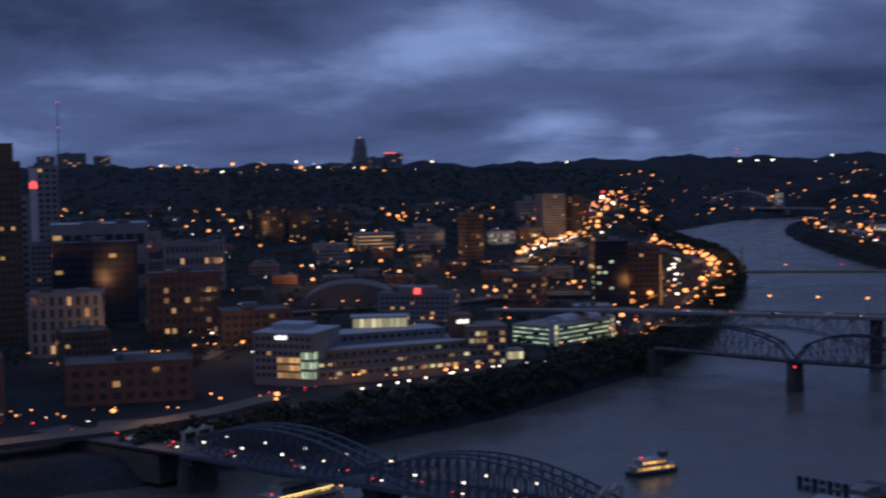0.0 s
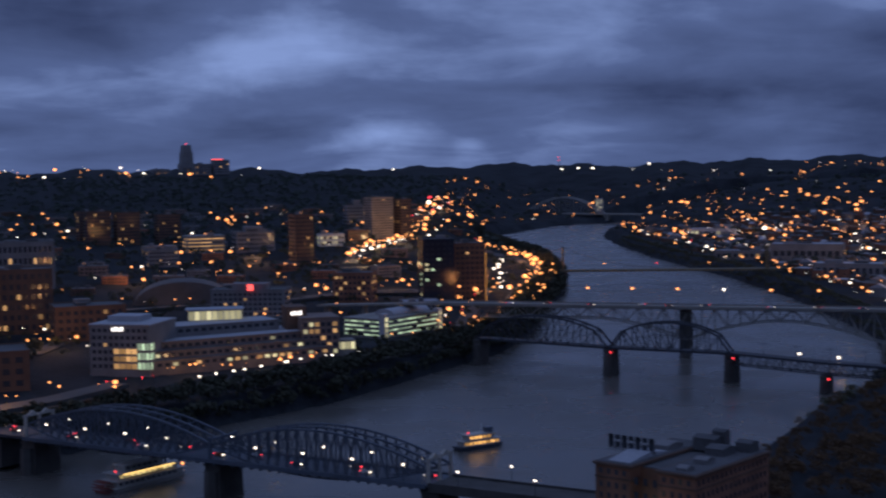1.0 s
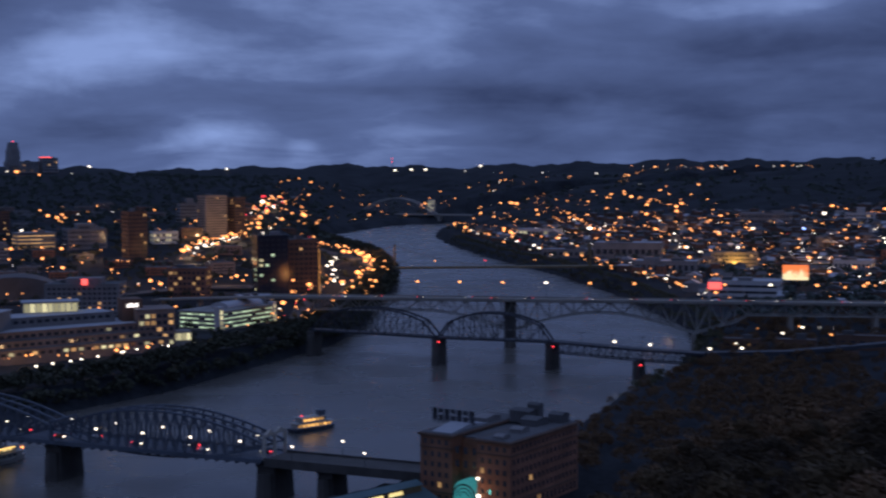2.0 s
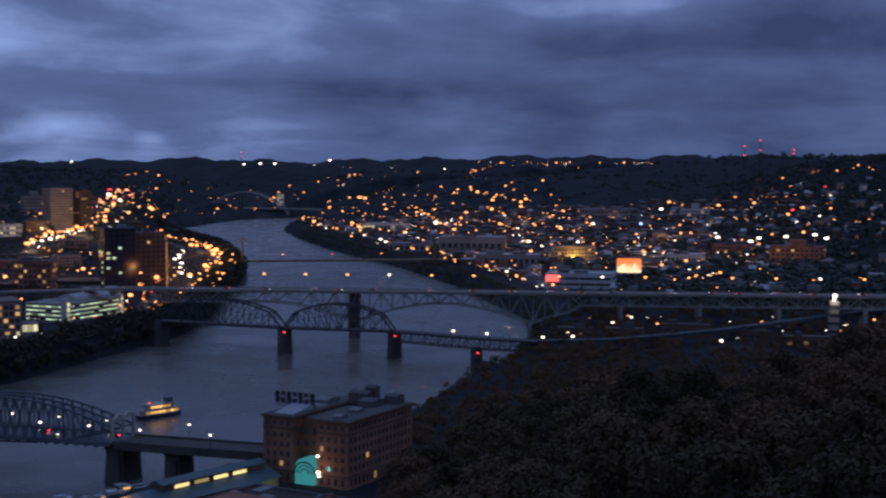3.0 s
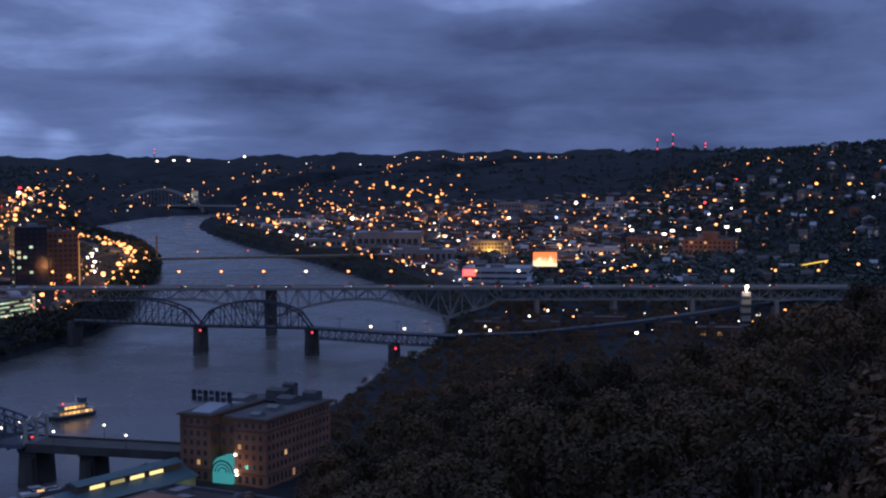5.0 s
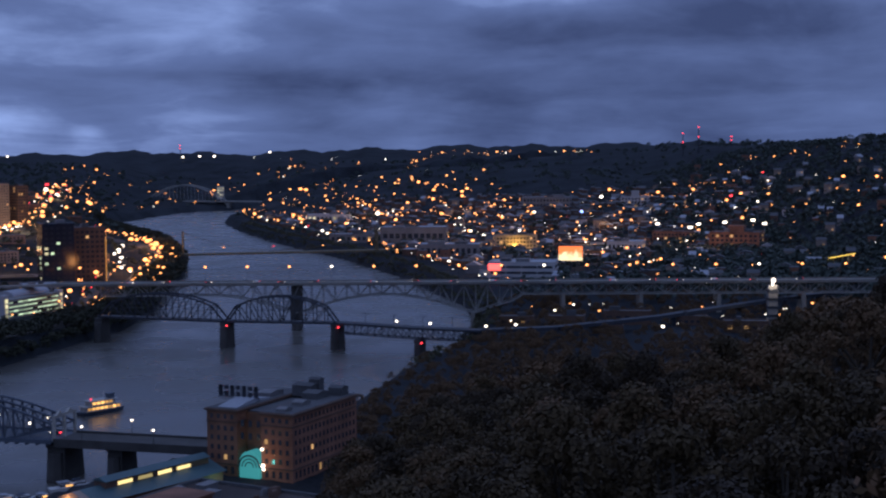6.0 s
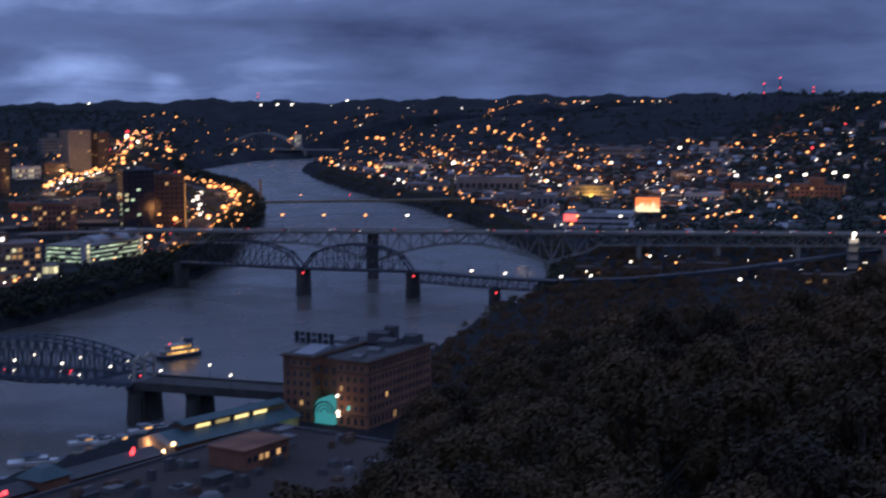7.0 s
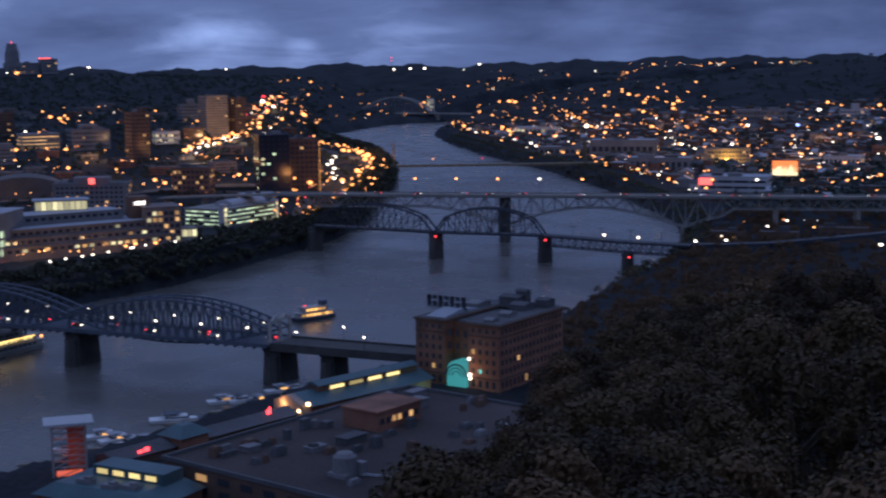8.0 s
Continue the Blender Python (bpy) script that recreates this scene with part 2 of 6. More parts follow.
ROOF_GREEN = surface("blue_green_metal_roof", (0.045, 0.088, 0.100), 0.5, scale=0.3)
PANE_DARK = surface("unlit_window_glass", (0.030, 0.035, 0.045), 0.12, scale=0.2, spec=0.6)
PANE_WARM = lit_pane("warm_lit_window", (1.0, 0.55, 0.22), 0.5)
PANE_COOL = lit_pane("cool_lit_window", (0.98, 0.88, 0.50), 0.6)
PANE_GREEN = lit_pane("greenish_lit_window", (0.72, 0.95, 0.62), 0.55)
LAMP_ORANGE = glow("sodium_lamp", (1.0, 0.36, 0.105), 3.0)
LAMP_WHITE = glow("white_lamp", (1.0, 0.86, 0.70), 3.8)
LAMP_RED = glow("red_lamp", (1.0, 0.05, 0.07), 2.2)
LAMP_BLUE = glow("blue_lamp", (0.25, 0.4, 1.0), 3.5)
SIGN_RED = glow("red_sign_light", (1.0, 0.10, 0.09), 2.2)
SIGN_WHITE = glow("white_sign_light", (1.0, 0.93, 0.88), 2.0)
# ---- the lie of the land ----
NORTH_BANK = [(-1500, 150), (-800, 400), (-450, 585), (-395, 650), (-322, 793), (-294, 856), (-270, 967), (-243, 1093), (-245, 1227), (-268, 1400), (-280, 1561),
              (-318, 1801), (-386, 2061), (-490, 2320), (-610, 2618), (-640, 2900), (-600, 3300), (-480, 3520), (-200, 3750), (300, 4000)]
SOUTH_BANK = [(350, 3900), (-150, 3620), (-400, 3350), (-440, 3000), (-424, 2823), (-355, 2529), (-245, 2161), (-115, 1805), (-40, 1550), (25, 1245),
              (32, 1130), (27, 1025), (3, 906), (-27, 812), (-48, 710), (-90, 620), (-140, 545), (-190, 440), (-240, 370), (-500, 180), (-1200, -100)]
RIVER = np.array(NORTH_BANK + SOUTH_BANK, float)


def river_distance(X, Y):
    """Metres from the water's edge, negative over water."""
    best = np.full(X.shape, 1e9)
    inside = np.zeros(X.shape, bool)
    for (ax, ay), (bx, by) in zip(RIVER, np.roll(RIVER, -1, axis=0)):
        dx, dy = bx - ax, by - ay
        t = np.clip(((X - ax) * dx + (Y - ay) * dy) / (dx * dx + dy * dy), 0, 1)
        best = np.minimum(best, np.hypot(X - ax - t * dx, Y - ay - t * dy))
        if abs(dy) > 1e-9:
            inside ^= ((ay > Y) != (by > Y)) & (X < ax + (Y - ay) * dx / dy)
    return np.where(inside, -best, best)


AZ = [-180, -60, -35, -25, -18, -15, -12, -9, -6, -2, 3, 8, 12, 16, 20, 30, 60, 180]
RISE_FROM = [1300, 1300, 1300, 1300, 1350, 1500, 3300, 3500, 2700, 2200, 2100, 2000, 1800, 1500, 1300, 1000, 800, 800]
RISE_TO = [4600, 4600, 4600, 4600, 4600, 4700, 4800, 4800, 4800, 4700, 4500, 4300, 3300, 2800, 2400, 2000, 1500, 1500]
RISE = [145, 145, 142, 126, 122, 128, 131, 134, 135, 136, 140, 140, 137, 135, 135, 135, 135, 135]
SLOPE_AZ = [-180, -90, -40, -20, -10, -5.5, -3.2, 1.5, 6, 10, 13, 15, 19, 30, 90, 180]
SLOPE_DROP = [2, 40, 35, 25, 19.4, 15.6, 12.3, 9.4, 9.1, 9.0, 7.8, 6.7, 5.4, 3.4, 2.0, 2]
SLOPE_END = [600, 100, 120, 150, 200, 250, 280, 380, 400, 420, 440, 450, 480, 500, 600, 600]


def ground_z(X, Y):
    X, Y = np.asarray(X, float), np.asarray(Y, float)
    az, r = np.degrees(np.arctan2(X, Y)), np.hypot(X, Y)
    a, b, h = (np.interp(az, AZ, q) for q in (RISE_FROM, RISE_TO, RISE))
    t = np.clip((r - a) / (b - a), 0, 1)
    rolling = np.sin(X / 210 + 1.3) * np.cos(Y / 260) + 0.6 * np.sin(X / 95 + Y / 130)
    land = 12 + h * (0.6 * t + 0.4 * t * t * (3 - 2 * t)) + 6 * np.minimum(t * 4, 1) * rolling
    drop, end = np.interp(az, SLOPE_AZ, SLOPE_DROP), np.interp(az, SLOPE_AZ, SLOPE_END)
    tan = np.tan(np.radians(drop))
    slope = 126 - np.minimum(r, end) * tan - 0.06 * np.maximum(end - r, 0) ** 2 / end - np.maximum(r - end, 0) * 0.62
    near = np.clip((r - 5) / 20, 0, 1)
    slope = 134.5 * (1 - near) + slope * near
    land = np.maximum(land, slope)
    d = river_distance(X, Y)
    k = np.clip((d + 4) / 16, 0, 1)
    return -4 + (land + 4) * k * k * (3 - 2 * k)


def gz(x, y):
    return float(ground_z(np.array([x]), np.array([y]))[0])


def polar_ground():
    az = np.concatenate([np.arange(-180, -46, 4.0), np.arange(-46, 30, 0.25), np.arange(30, 180.1, 4.0)])
    rr = np.concatenate([[0.5], np.geomspace(4, 4950, 420)])
    A, R = np.meshgrid(np.radians(az), rr)
    X, Y = R * np.sin(A), R * np.cos(A)
    Z = ground_z(X, Y)
    rng = np.random.default_rng(4)
    Z = Z + rng.normal(0, 0.25, Z.shape) * (Z > 5)
    far = R > 3900
    Z = Z + np.where(far, 5 * np.sin(A * 57.3 * 1.9) + 3 * np.sin(A * 57.3 * 4.7 + 1) + 1.6 * np.sin(A * 57.3 * 13), 0)
    n, m = A.shape
    idx = np.arange(n * m).reshape(n, m)
    faces = np.stack([idx[:-1, :-1], idx[1:, :-1], idx[1:, 1:], idx[:-1, 1:]], -1).reshape(-1, 4)
    me = bpy.data.meshes.new("ground")
    me.from_pydata(np.stack([X, Y, Z], -1).reshape(-1, 3).tolist(), [], faces.tolist())
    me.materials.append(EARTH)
    for p in me.polygons:
        p.use_smooth = True
    return tagged(new("ground", me), "dark wooded and built-up valley ground, tinted blue for dusk haze", "ground", "", "structure")


polar_ground()
g = Geo()
g.add([(-3000, -400, 0), (2500, -400, 0), (2500, 4400, 0), (-3000, 4400, 0)], [(0, 1, 2, 3)])
solid("water", g, WATER, "grey-blue rippled river reflecting the dusk sky", "river", "structure")


# ---- bridges ----
def lerp(a, b, t):
    return Vector(a).lerp(Vector(b), t)


def pier_geo(x, y, z0, z1, w, d, rz):
    """A battered masonry pier with a pointed cutwater and a coping."""
    geo = Geo()
    geo.box(x, y, z0, w * 1.15, d * 1.1, z1 - z0 - 1.2, rz, 0.88)
    geo.box(x, y, z1 - 1.2, w * 1.1, d * 1.05, 1.2, rz)
    c, s = math.cos(rz), math.sin(rz)
    for q in (-1, 1):
        geo.tube(x - s * q * d * 0.5, y + c * q * d * 0.5, z0, z1 - 3, w * 0.52, w * 0.44, 8)
    return geo


def lamp_post(parent_name, label, x, y, z, high, head, r, group, material=None):
    lamp = thing("street_lamp", label, "street lamp", x, y, z, 0, group)
    part("pole", Geo().tube(0, 0, 0, high, 0.14, 0.09, 6), STEEL_DARK, lamp)
    part("lamp_head", Geo().ball(0, 0, high, r, 0.8), material or head, lamp, "glowing lamp globe")
    return lamp


def lens_truss_bridge():
    """The near road bridge: two lens-shaped truss spans on masonry piers."""
    br = thing("truss_bridge", "blue-grey steel lenticular truss road bridge on stone piers", "bridge")
    south, mid, north = Vector((-158, 591, 0)), Vector((-262, 620, 0)), Vector((-368, 650, 0))
    along = (north - south).normalized()
    side = Vector((-along.y, along.x, 0))
    rz = math.atan2(along.y, along.x)
    deck = 17.5
    for a, b in ((south, mid), (mid, north)):
        n = 22
        for k in (-7.2, 0.0, 7.2):
            geo = Geo()
            top, low = [], []
            for i in range(n + 1):
                t = i / n
                q = 4 * t * (1 - t)
                p = a.lerp(b, t) + side * k
                top.append(p + Vector((0, 0, 23.5 + 10.6 * q)))
                low.append(p + Vector((0, 0, 23.0 - 8.0 * q)))
            for i in range(n):
                geo.beam(top[i], top[i + 1], 0.9, 0.8)
                geo.beam(low[i], low[i + 1], 0.7, 0.6)
                if 0 < i:
                    geo.beam(top[i], low[i], 0.5)
                if 0 < i < n - 1:
                    geo.beam(top[i], low[i + 1], 0.28)
                    geo.beam(top[i + 1], low[i], 0.28)
            part("truss", geo, STEEL_BLUE, br, "blue-grey curved truss with slender posts")
        for i in range(2, n - 1, 2):
            t = i / n
            q = 4 * t * (1 - t)
            p = a.lerp(b, t) + Vector((0, 0, 23.5 + 10.6 * q))
            if q > 0.55:
                part("top_brace", Geo().beam(p - side * 7.2, p + side * 7.2, 0.4), STEEL_BLUE, br)
    geo = Geo()
    geo.beam(south + Vector((0, 0, deck)), north + Vector((0, 0, deck)), 22, 0.6)
    for k in (-11, 11):
        geo.beam(south + side * k + Vector((0, 0, deck)), north + side * k + Vector((0, 0, deck)), 0.5, 1.6)
    for i in range(45):
        p = south.lerp(north, (i + 0.5) / 45) + Vector((0, 0, deck - 1.0))
        geo.beam(p - side * 11, p + side * 11, 0.6, 1.3)
    part("deck", geo, STEEL_BLUE, br, "road deck on cross girders")
    geo = Geo()
    for k in (-11.2, 11.2):
        for h in (0.9, 1.6):
            geo.beam(south + side * k + Vector((0, 0, deck + h)), north + side * k + Vector((0, 0, deck + h)), 0.12)
        for i in range(91):
            p = south.lerp(north, i / 90) + side * k + Vector((0, 0, deck))
            geo.beam(p, p + Vector((0, 0, 1.6)), 0.12)
    part("railing", geo, STEEL_BLUE, br)
    for p, h in ((mid, 15.5), (south, 15.5), (north, 15.5)):
        part("pier", pier_geo(p.x, p.y, -3, h, 8, 15, rz), STONE, br, "dark stone pier")
    for p in (south, mid, north):
        # portal frames over the roadway
        geo = Geo()
        for k in (-8.5, 0, 8.5):
            geo.box(p.x + side.x * k, p.y + side.y * k, deck, 1.3, 1.3, 9.5 if p is mid else 10.5, rz, 0.8)
        hh = 8.5 if p is mid else 10
        geo.beam(p - side * 9.5 + Vector((0, 0, deck + hh)), p + side * 9.5 + Vector((0, 0, deck + hh)), 0.9, 1.0)
        if p is not mid:
            for k in (-4.2, 4.2):
                geo.gable(p.x + side.x * k, p.y + side.y * k, deck + hh + 0.5, 1.2, 5.0, 1.6, rz)
        part("portal", geo, STEEL_BLUE if p is mid else CREAM, br, "" if p is mid else "cream-painted portal frame")
    # southern approach spans
    end = Vector((-86, 570, 0))
    geo = Geo()
    geo.beam(south + Vector((0, 0, deck)), end + Vector((0, 0, deck)), 18, 0.6)
    d2 = (end - south).normalized()
    s2 = Vector((-d2.y, d2.x, 0))
    for k in (-9, 9):
        geo.beam(south + s2 * k + Vector((0, 0, deck - 0.6)), end + s2 * k + Vector((0, 0, deck - 0.6)), 0.5, 3.6)
    part("approach_girder", geo, STONE, br, "dark weathered plate-girder approach span")
    for q in (0.36, 0.95):
        p = south.lerp(end, q)
        part("pier", pier_geo(p.x, p.y, -3, 15, 6.5, 13, rz), STONE, br)
    p = north + along * 60
    geo = Geo()
    geo.beam(north + Vector((0, 0, deck)), north + along * 110 + Vector((0, 0, deck - 1)), 20, 1.2)
    part("approach_girder", geo, STEEL_DARK, br)
    part("abutment", Geo().box(north.x + along.x * 62, north.y + along.y * 62, 2, 92, 19, 13.5, rz), STONE, br, "dark stone abutment")
    for i in range(9):
        for k in (-7.2, 7.2):
            q = south.lerp(north, (i + 0.5) / 9) + side * k
            lamp_post("", "white globe lamp on the truss bridge", q.x, q.y, deck + 0.3, 6.5, LAMP_WHITE, 0.62, "bridge lamps")
    for i, q in enumerate((0.18, 0.36, 0.62, 0.9)):
        p = south.lerp(end, q) + s2 * (9 if i % 2 else -9)
        lamp_post("", "white globe lamp on the bridge approach", p.x, p.y, deck + 0.3, 6.5, LAMP_WHITE, 0.55, "bridge lamps")
    return along, side, deck


SMITH_ALONG, SMITH_SIDE, SMITH_DECK = lens_truss_bridge()


def rail_bridge():
    """The rail bridge upstream: two camelback through trusses and deck-truss spans."""
    br = thing("rail_bridge", "dark steel camelback truss rail bridge on stone piers", "bridge")
    pts = [Vector(p) for p in ((-246, 1032, 0), (-148, 994, 0), (-68, 977, 0), (-10, 942, 0), (32, 925, 0))]
    deck = 18.6
    for a, b in zip(pts[:2], pts[1:3]):
        d = (b - a).normalized()
        s = Vector((-d.y, d.x, 0))
        n = 10
        rise = [0, 11, 14.5, 16.8, 18, 18.4, 18, 16.8, 14.5, 11, 0]
        for k in (-4.2, 4.2):
            geo = Geo()
            low = [a.lerp(b, i / n) + s * k + Vector((0, 0, deck)) for i in range(n + 1)]
            top = [p + Vector((0, 0, h)) for p, h in zip(low, rise)]
            web = []
            for i in range(n):
                geo.beam(top[i], top[i + 1], 1.1, 1.1)
                geo.beam(low[i], low[i + 1], 1.0, 1.2)
                if i:
                    web.append(("post", Geo().beam(top[i], low[i], 0.65)))
                    q = (low[i + 1], top[i]) if i < n / 2 else (low[i], top[i + 1])
                    if 0 < i < n - 1:
                        web.append(("diagonal", Geo().beam(*q, 0.5)))
                    m = (top[i] + low[i]) / 2
                    web.append(("strut", Geo().beam(m, lerp(top[i], low[i], 0.5) + d * (b - a).length / n / 2, 0.25)))
            truss = part("truss", geo, STEEL_DARK, br, "dark camelback truss")
            for piece, bar in web:
                part(piece, bar, STEEL_DARK, truss)
        for i in range(1, n):
            p = a.lerp(b, i / n) + Vector((0, 0, deck + rise[i]))
            part("top_brace", Geo().beam(p - s * 4.2, p + s * 4.2, 0.5), STEEL_DARK, br)
    geo = Geo()
    for a, b in zip(pts[:-1], pts[1:]):
        geo.beam(a + Vector((0, 0, deck)), b + Vector((0, 0, deck)), 10, 1.4)
    part("deck", geo, STEEL_DARK, br, "dark track deck")
    for a, b in zip(pts[2:4], pts[3:]):
        d = (b - a).normalized()
        s = Vector((-d.y, d.x, 0))
        n = 12
        for k in (-3.6, 3.6):
            geo = Geo()
            web = []
            for i in range(n):
                p, q = a.lerp(b, i / n) + s * k, a.lerp(b, (i + 1) / n) + s * k
                zt, zb = Vector((0, 0, deck - 0.5)), Vector((0, 0, deck - 7))
                geo.beam(p + zb, q + zb, 0.6, 0.7)
                web.append(("post", Geo().beam(p + zt, p + zb, 0.4)))
                web.append(("diagonal", Geo().beam(p + zt, q + zb, 0.35) if i % 2 else Geo().beam(p + zb, q + zt, 0.35)))
            truss = part("deck_truss", geo, STEEL_DARK, br)
            for piece, bar in web:
                part(piece, bar, STEEL_DARK, truss)
    for i, p in enumerate(pts):
        d = pts[1] - pts[0]
        rz = math.atan2(d.y, d.x)
        part("pier", pier_geo(p.x, p.y, -3, deck - (1 if i < 3 else 7.5), 6 if i < 3 else 4.5, 10, rz), STONE, br, "dark stone pier")
        if i in (1, 2, 3):
            part("pier_light", Geo().ball(p.x + 1, p.y - 9, deck - (2.2 if i < 3 else 9), 0.75), LAMP_RED, br, "red navigation light")
    # low viaduct on to the south
    geo = Geo()
    run = [Vector((32, 925, deck)), Vector((82, 935, deck)), Vector((160, 985, deck + 1)), Vector((265, 1075, deck + 3)), Vector((330, 1120, deck + 4))]
    for a, b in zip(run[:-1], run[1:]):
        geo.beam(a, b, 8, 2.4)
        for t in (0.1, 0.6):
            p = a.lerp(b, t)
            geo.box(p.x, p.y, 2, 2.5, 5, p.z - 3)
    part("viaduct", geo, STEEL_DARK, br, "dark rail viaduct on land")
    for i in range(4):
        geo = Geo()
        p = pts[2].lerp(pts[4], 0.2 + 0.2 * i)
        geo.beam(p + Vector((0, 0, deck)), p + Vector((0, 0, deck + 8)), 0.3)
        geo.beam(p + Vector((-3, 0, deck + 7.6)), p + Vector((3, 0, deck + 7.6)), 0.25)
        part("catenary_mast", geo, STEEL_DARK, br, "catenary mast over the track")
    for x, y in ((-26, 953), (-3, 939), (34, 922), (54, 927)):
        lamp_post("", "white lamp beside the rail bridge", x, y, deck, 3.5, LAMP_WHITE, 1.0, "rail bridge lamps")


rail_bridge()


def cantilever_bridge():
    """The long high road bridge: haunched deck trusses on tall piers."""
    br = thing("cantilever_bridge", "long grey steel cantilever deck-truss road bridge", "bridge")
    deck = 36.0

    def at_x(x):
        return Vector((x, 1104 - 0.045 * (x + 250), 0))

    supports = [-262, -108, 30, 100, 160, 220, 285, 340]
    n = 0
    xs = np.arange(-262, 341, 9.2)

    def depth(x):
        best = min((abs(x - s), s) for s in (-108, 30))
        base = 8.0
        if x < 62:
            return base + 15 * max(0.0, 1 - best[0] / 66) ** 1.7
        return base
    for k in (-6, 6):
        geo = Geo()
        for i in range(len(xs) - 1):
            a, b = at_x(xs[i]) + Vector((0, k, deck - 1.4)), at_x(xs[i + 1]) + Vector((0, k, deck - 1.4))
            la, lb = a - Vector((0, 0, depth(xs[i]))), b - Vector((0, 0, depth(xs[i + 1])))
            geo.beam(a, b, 0.7, 0.8)
            geo.beam(la, lb, 0.8, 0.9)
            geo.beam(a, la, 0.5)
            geo.beam(a, lb, 0.6) if i % 2 else geo.beam(la, b, 0.6)
        part("truss", geo, STEEL_GREY, br, "grey haunched deck truss")
    a, b = at_x(-300), at_x(345)
    ramp = Geo().beam(a + Vector((0, 0, deck - 0.6)), (-420, 1185, 25), 12, 1.6)
    for t in (0.25, 0.6, 0.95):
        p = a.lerp(Vector((-420, 1185, 0)), t)
        ramp.box(p.x, p.y, 8, 2.5, 8, deck - 10 - t * 10)
    part("ramp", ramp, CONCRETE, br, "concrete ramp down to the city")
    geo = Geo().beam(a + Vector((0, 0, deck - 0.5)), b + Vector((0, 0, deck - 0.5)), 20, 1.0)
    part("deck", geo, CONCRETE, br, "pale concrete road deck")
    geo = Geo()
    for k in (-10, 10):
        geo.beam(a + Vector((0, k, deck + 0.6)), b + Vector((0, k, deck + 0.6)), 0.4, 1.0)
    part("parapet", geo, CONCRETE, br)
    for s in supports[1:]:
        p = at_x(s)
        top = deck - 1.5 - depth(s)
        geo = Geo()
        base = 0 if s < 20 else gz(p.x, p.y)
        if s == -108:
            geo = pier_geo(p.x, p.y, -3, 7, 7, 16, 0)
            for k in (-6, 6):
                geo.box(p.x - 3.0, p.y + k, 6, 2.0, 2.6, deck - 8, 0, 0.9)
                geo.box(p.x + 3.0, p.y + k, 6, 2.0, 2.6, deck - 8, 0, 0.9)
            geo.box(p.x, p.y, 6, 5.0, 11, deck - 9)
        else:
            for k in (-6, 6):
                geo.box(p.x, p.y + k, base - 1, 3.4, 3.4, top - base + 1.5, 0, 0.85)
            geo.beam((p.x, p.y - 6, top - 2), (p.x, p.y + 6, top - 2), 1.6, 2)
        part("pier", geo, STONE if s == -108 else CONCRETE, br, "tall bridge pier")
    # globes larger than real heads, to include the glow around each lamp
    for i in range(19):
        p = at_x(-282 + i * 33.5)
        lamp_post("", "sodium lamp on the high road bridge", p.x, p.y + 8, deck, 12, LAMP_ORANGE, 1.15, "high bridge lamps", LAMP_WHITE if i % 5 == 1 else None)


cantilever_bridge()


def suspension_bridge():
    br = thing("suspension_bridge", "yellow-tan steel suspension bridge across the river", "bridge")
    deck = 16.5
    a, b = Vector((-345, 1685, 0)), Vector((250, 1800, 0))
    d = (b - a).normalized()
    s = Vector((-d.y, d.x, 0))
    towers = [a.lerp(b, 0.07), a.lerp(b, 0.46)]
    part("deck", Geo().beam(a + Vector((0, 0, deck)), b + Vector((0, 0, deck)), 16, 2.2), STEEL_TAN, br)
    for t in towers:
        geo = Geo()
        for k in (-8, 8):
            p = t + s * k
            geo.box(p.x, p.y, deck, 2.4, 2.4, 28, 0, 0.8)
        geo.beam(t - s * 8 + Vector((0, 0, deck + 26)), t + s * 8 + Vector((0, 0, deck + 26)), 1.6)
        geo.beam(t - s * 8 + Vector((0, 0, deck + 13)), t + s * 8 + Vector((0, 0, deck + 13)), 1.2)
        part("tower", geo, STEEL_TAN, br, "tan steel tower")
        part("pier", pier_geo(t.x, t.y, -3, deck - 1, 8, 20, math.atan2(d.y, d.x)), STONE, br)
    for k in (-8, 8):
        geo = Geo()
        span = (towers[1] - towers[0]).length
        n = 20
        prev = None
        for i in range(-6, n + 7):
            t = i / n
            p = towers[0].lerp(towers[1], t) + s * k
            h = deck + 3 + 24 * (2 * t - 1) ** 2 if 0 <= t <= 1 else deck + 27 - 80 * (min(abs(t), abs(t - 1)))
            p = p + Vector((0, 0, max(h, deck)))
            if prev is not None:
                geo.beam(prev, p, 0.22)
            geo.beam(p, Vector((p.x, p.y, deck)), 0.08)
            prev = p
        part("cable", geo, STEEL_TAN, br)
    for i in range(10):
        p = a.lerp(b, 0.05 + i * 0.1)
        lamp_post("", "lamp on the suspension bridge", p.x, p.y, deck, 8, LAMP_RED if i in (2, 6) else LAMP_ORANGE, 0.9, "suspension bridge lamps")


suspension_bridge()


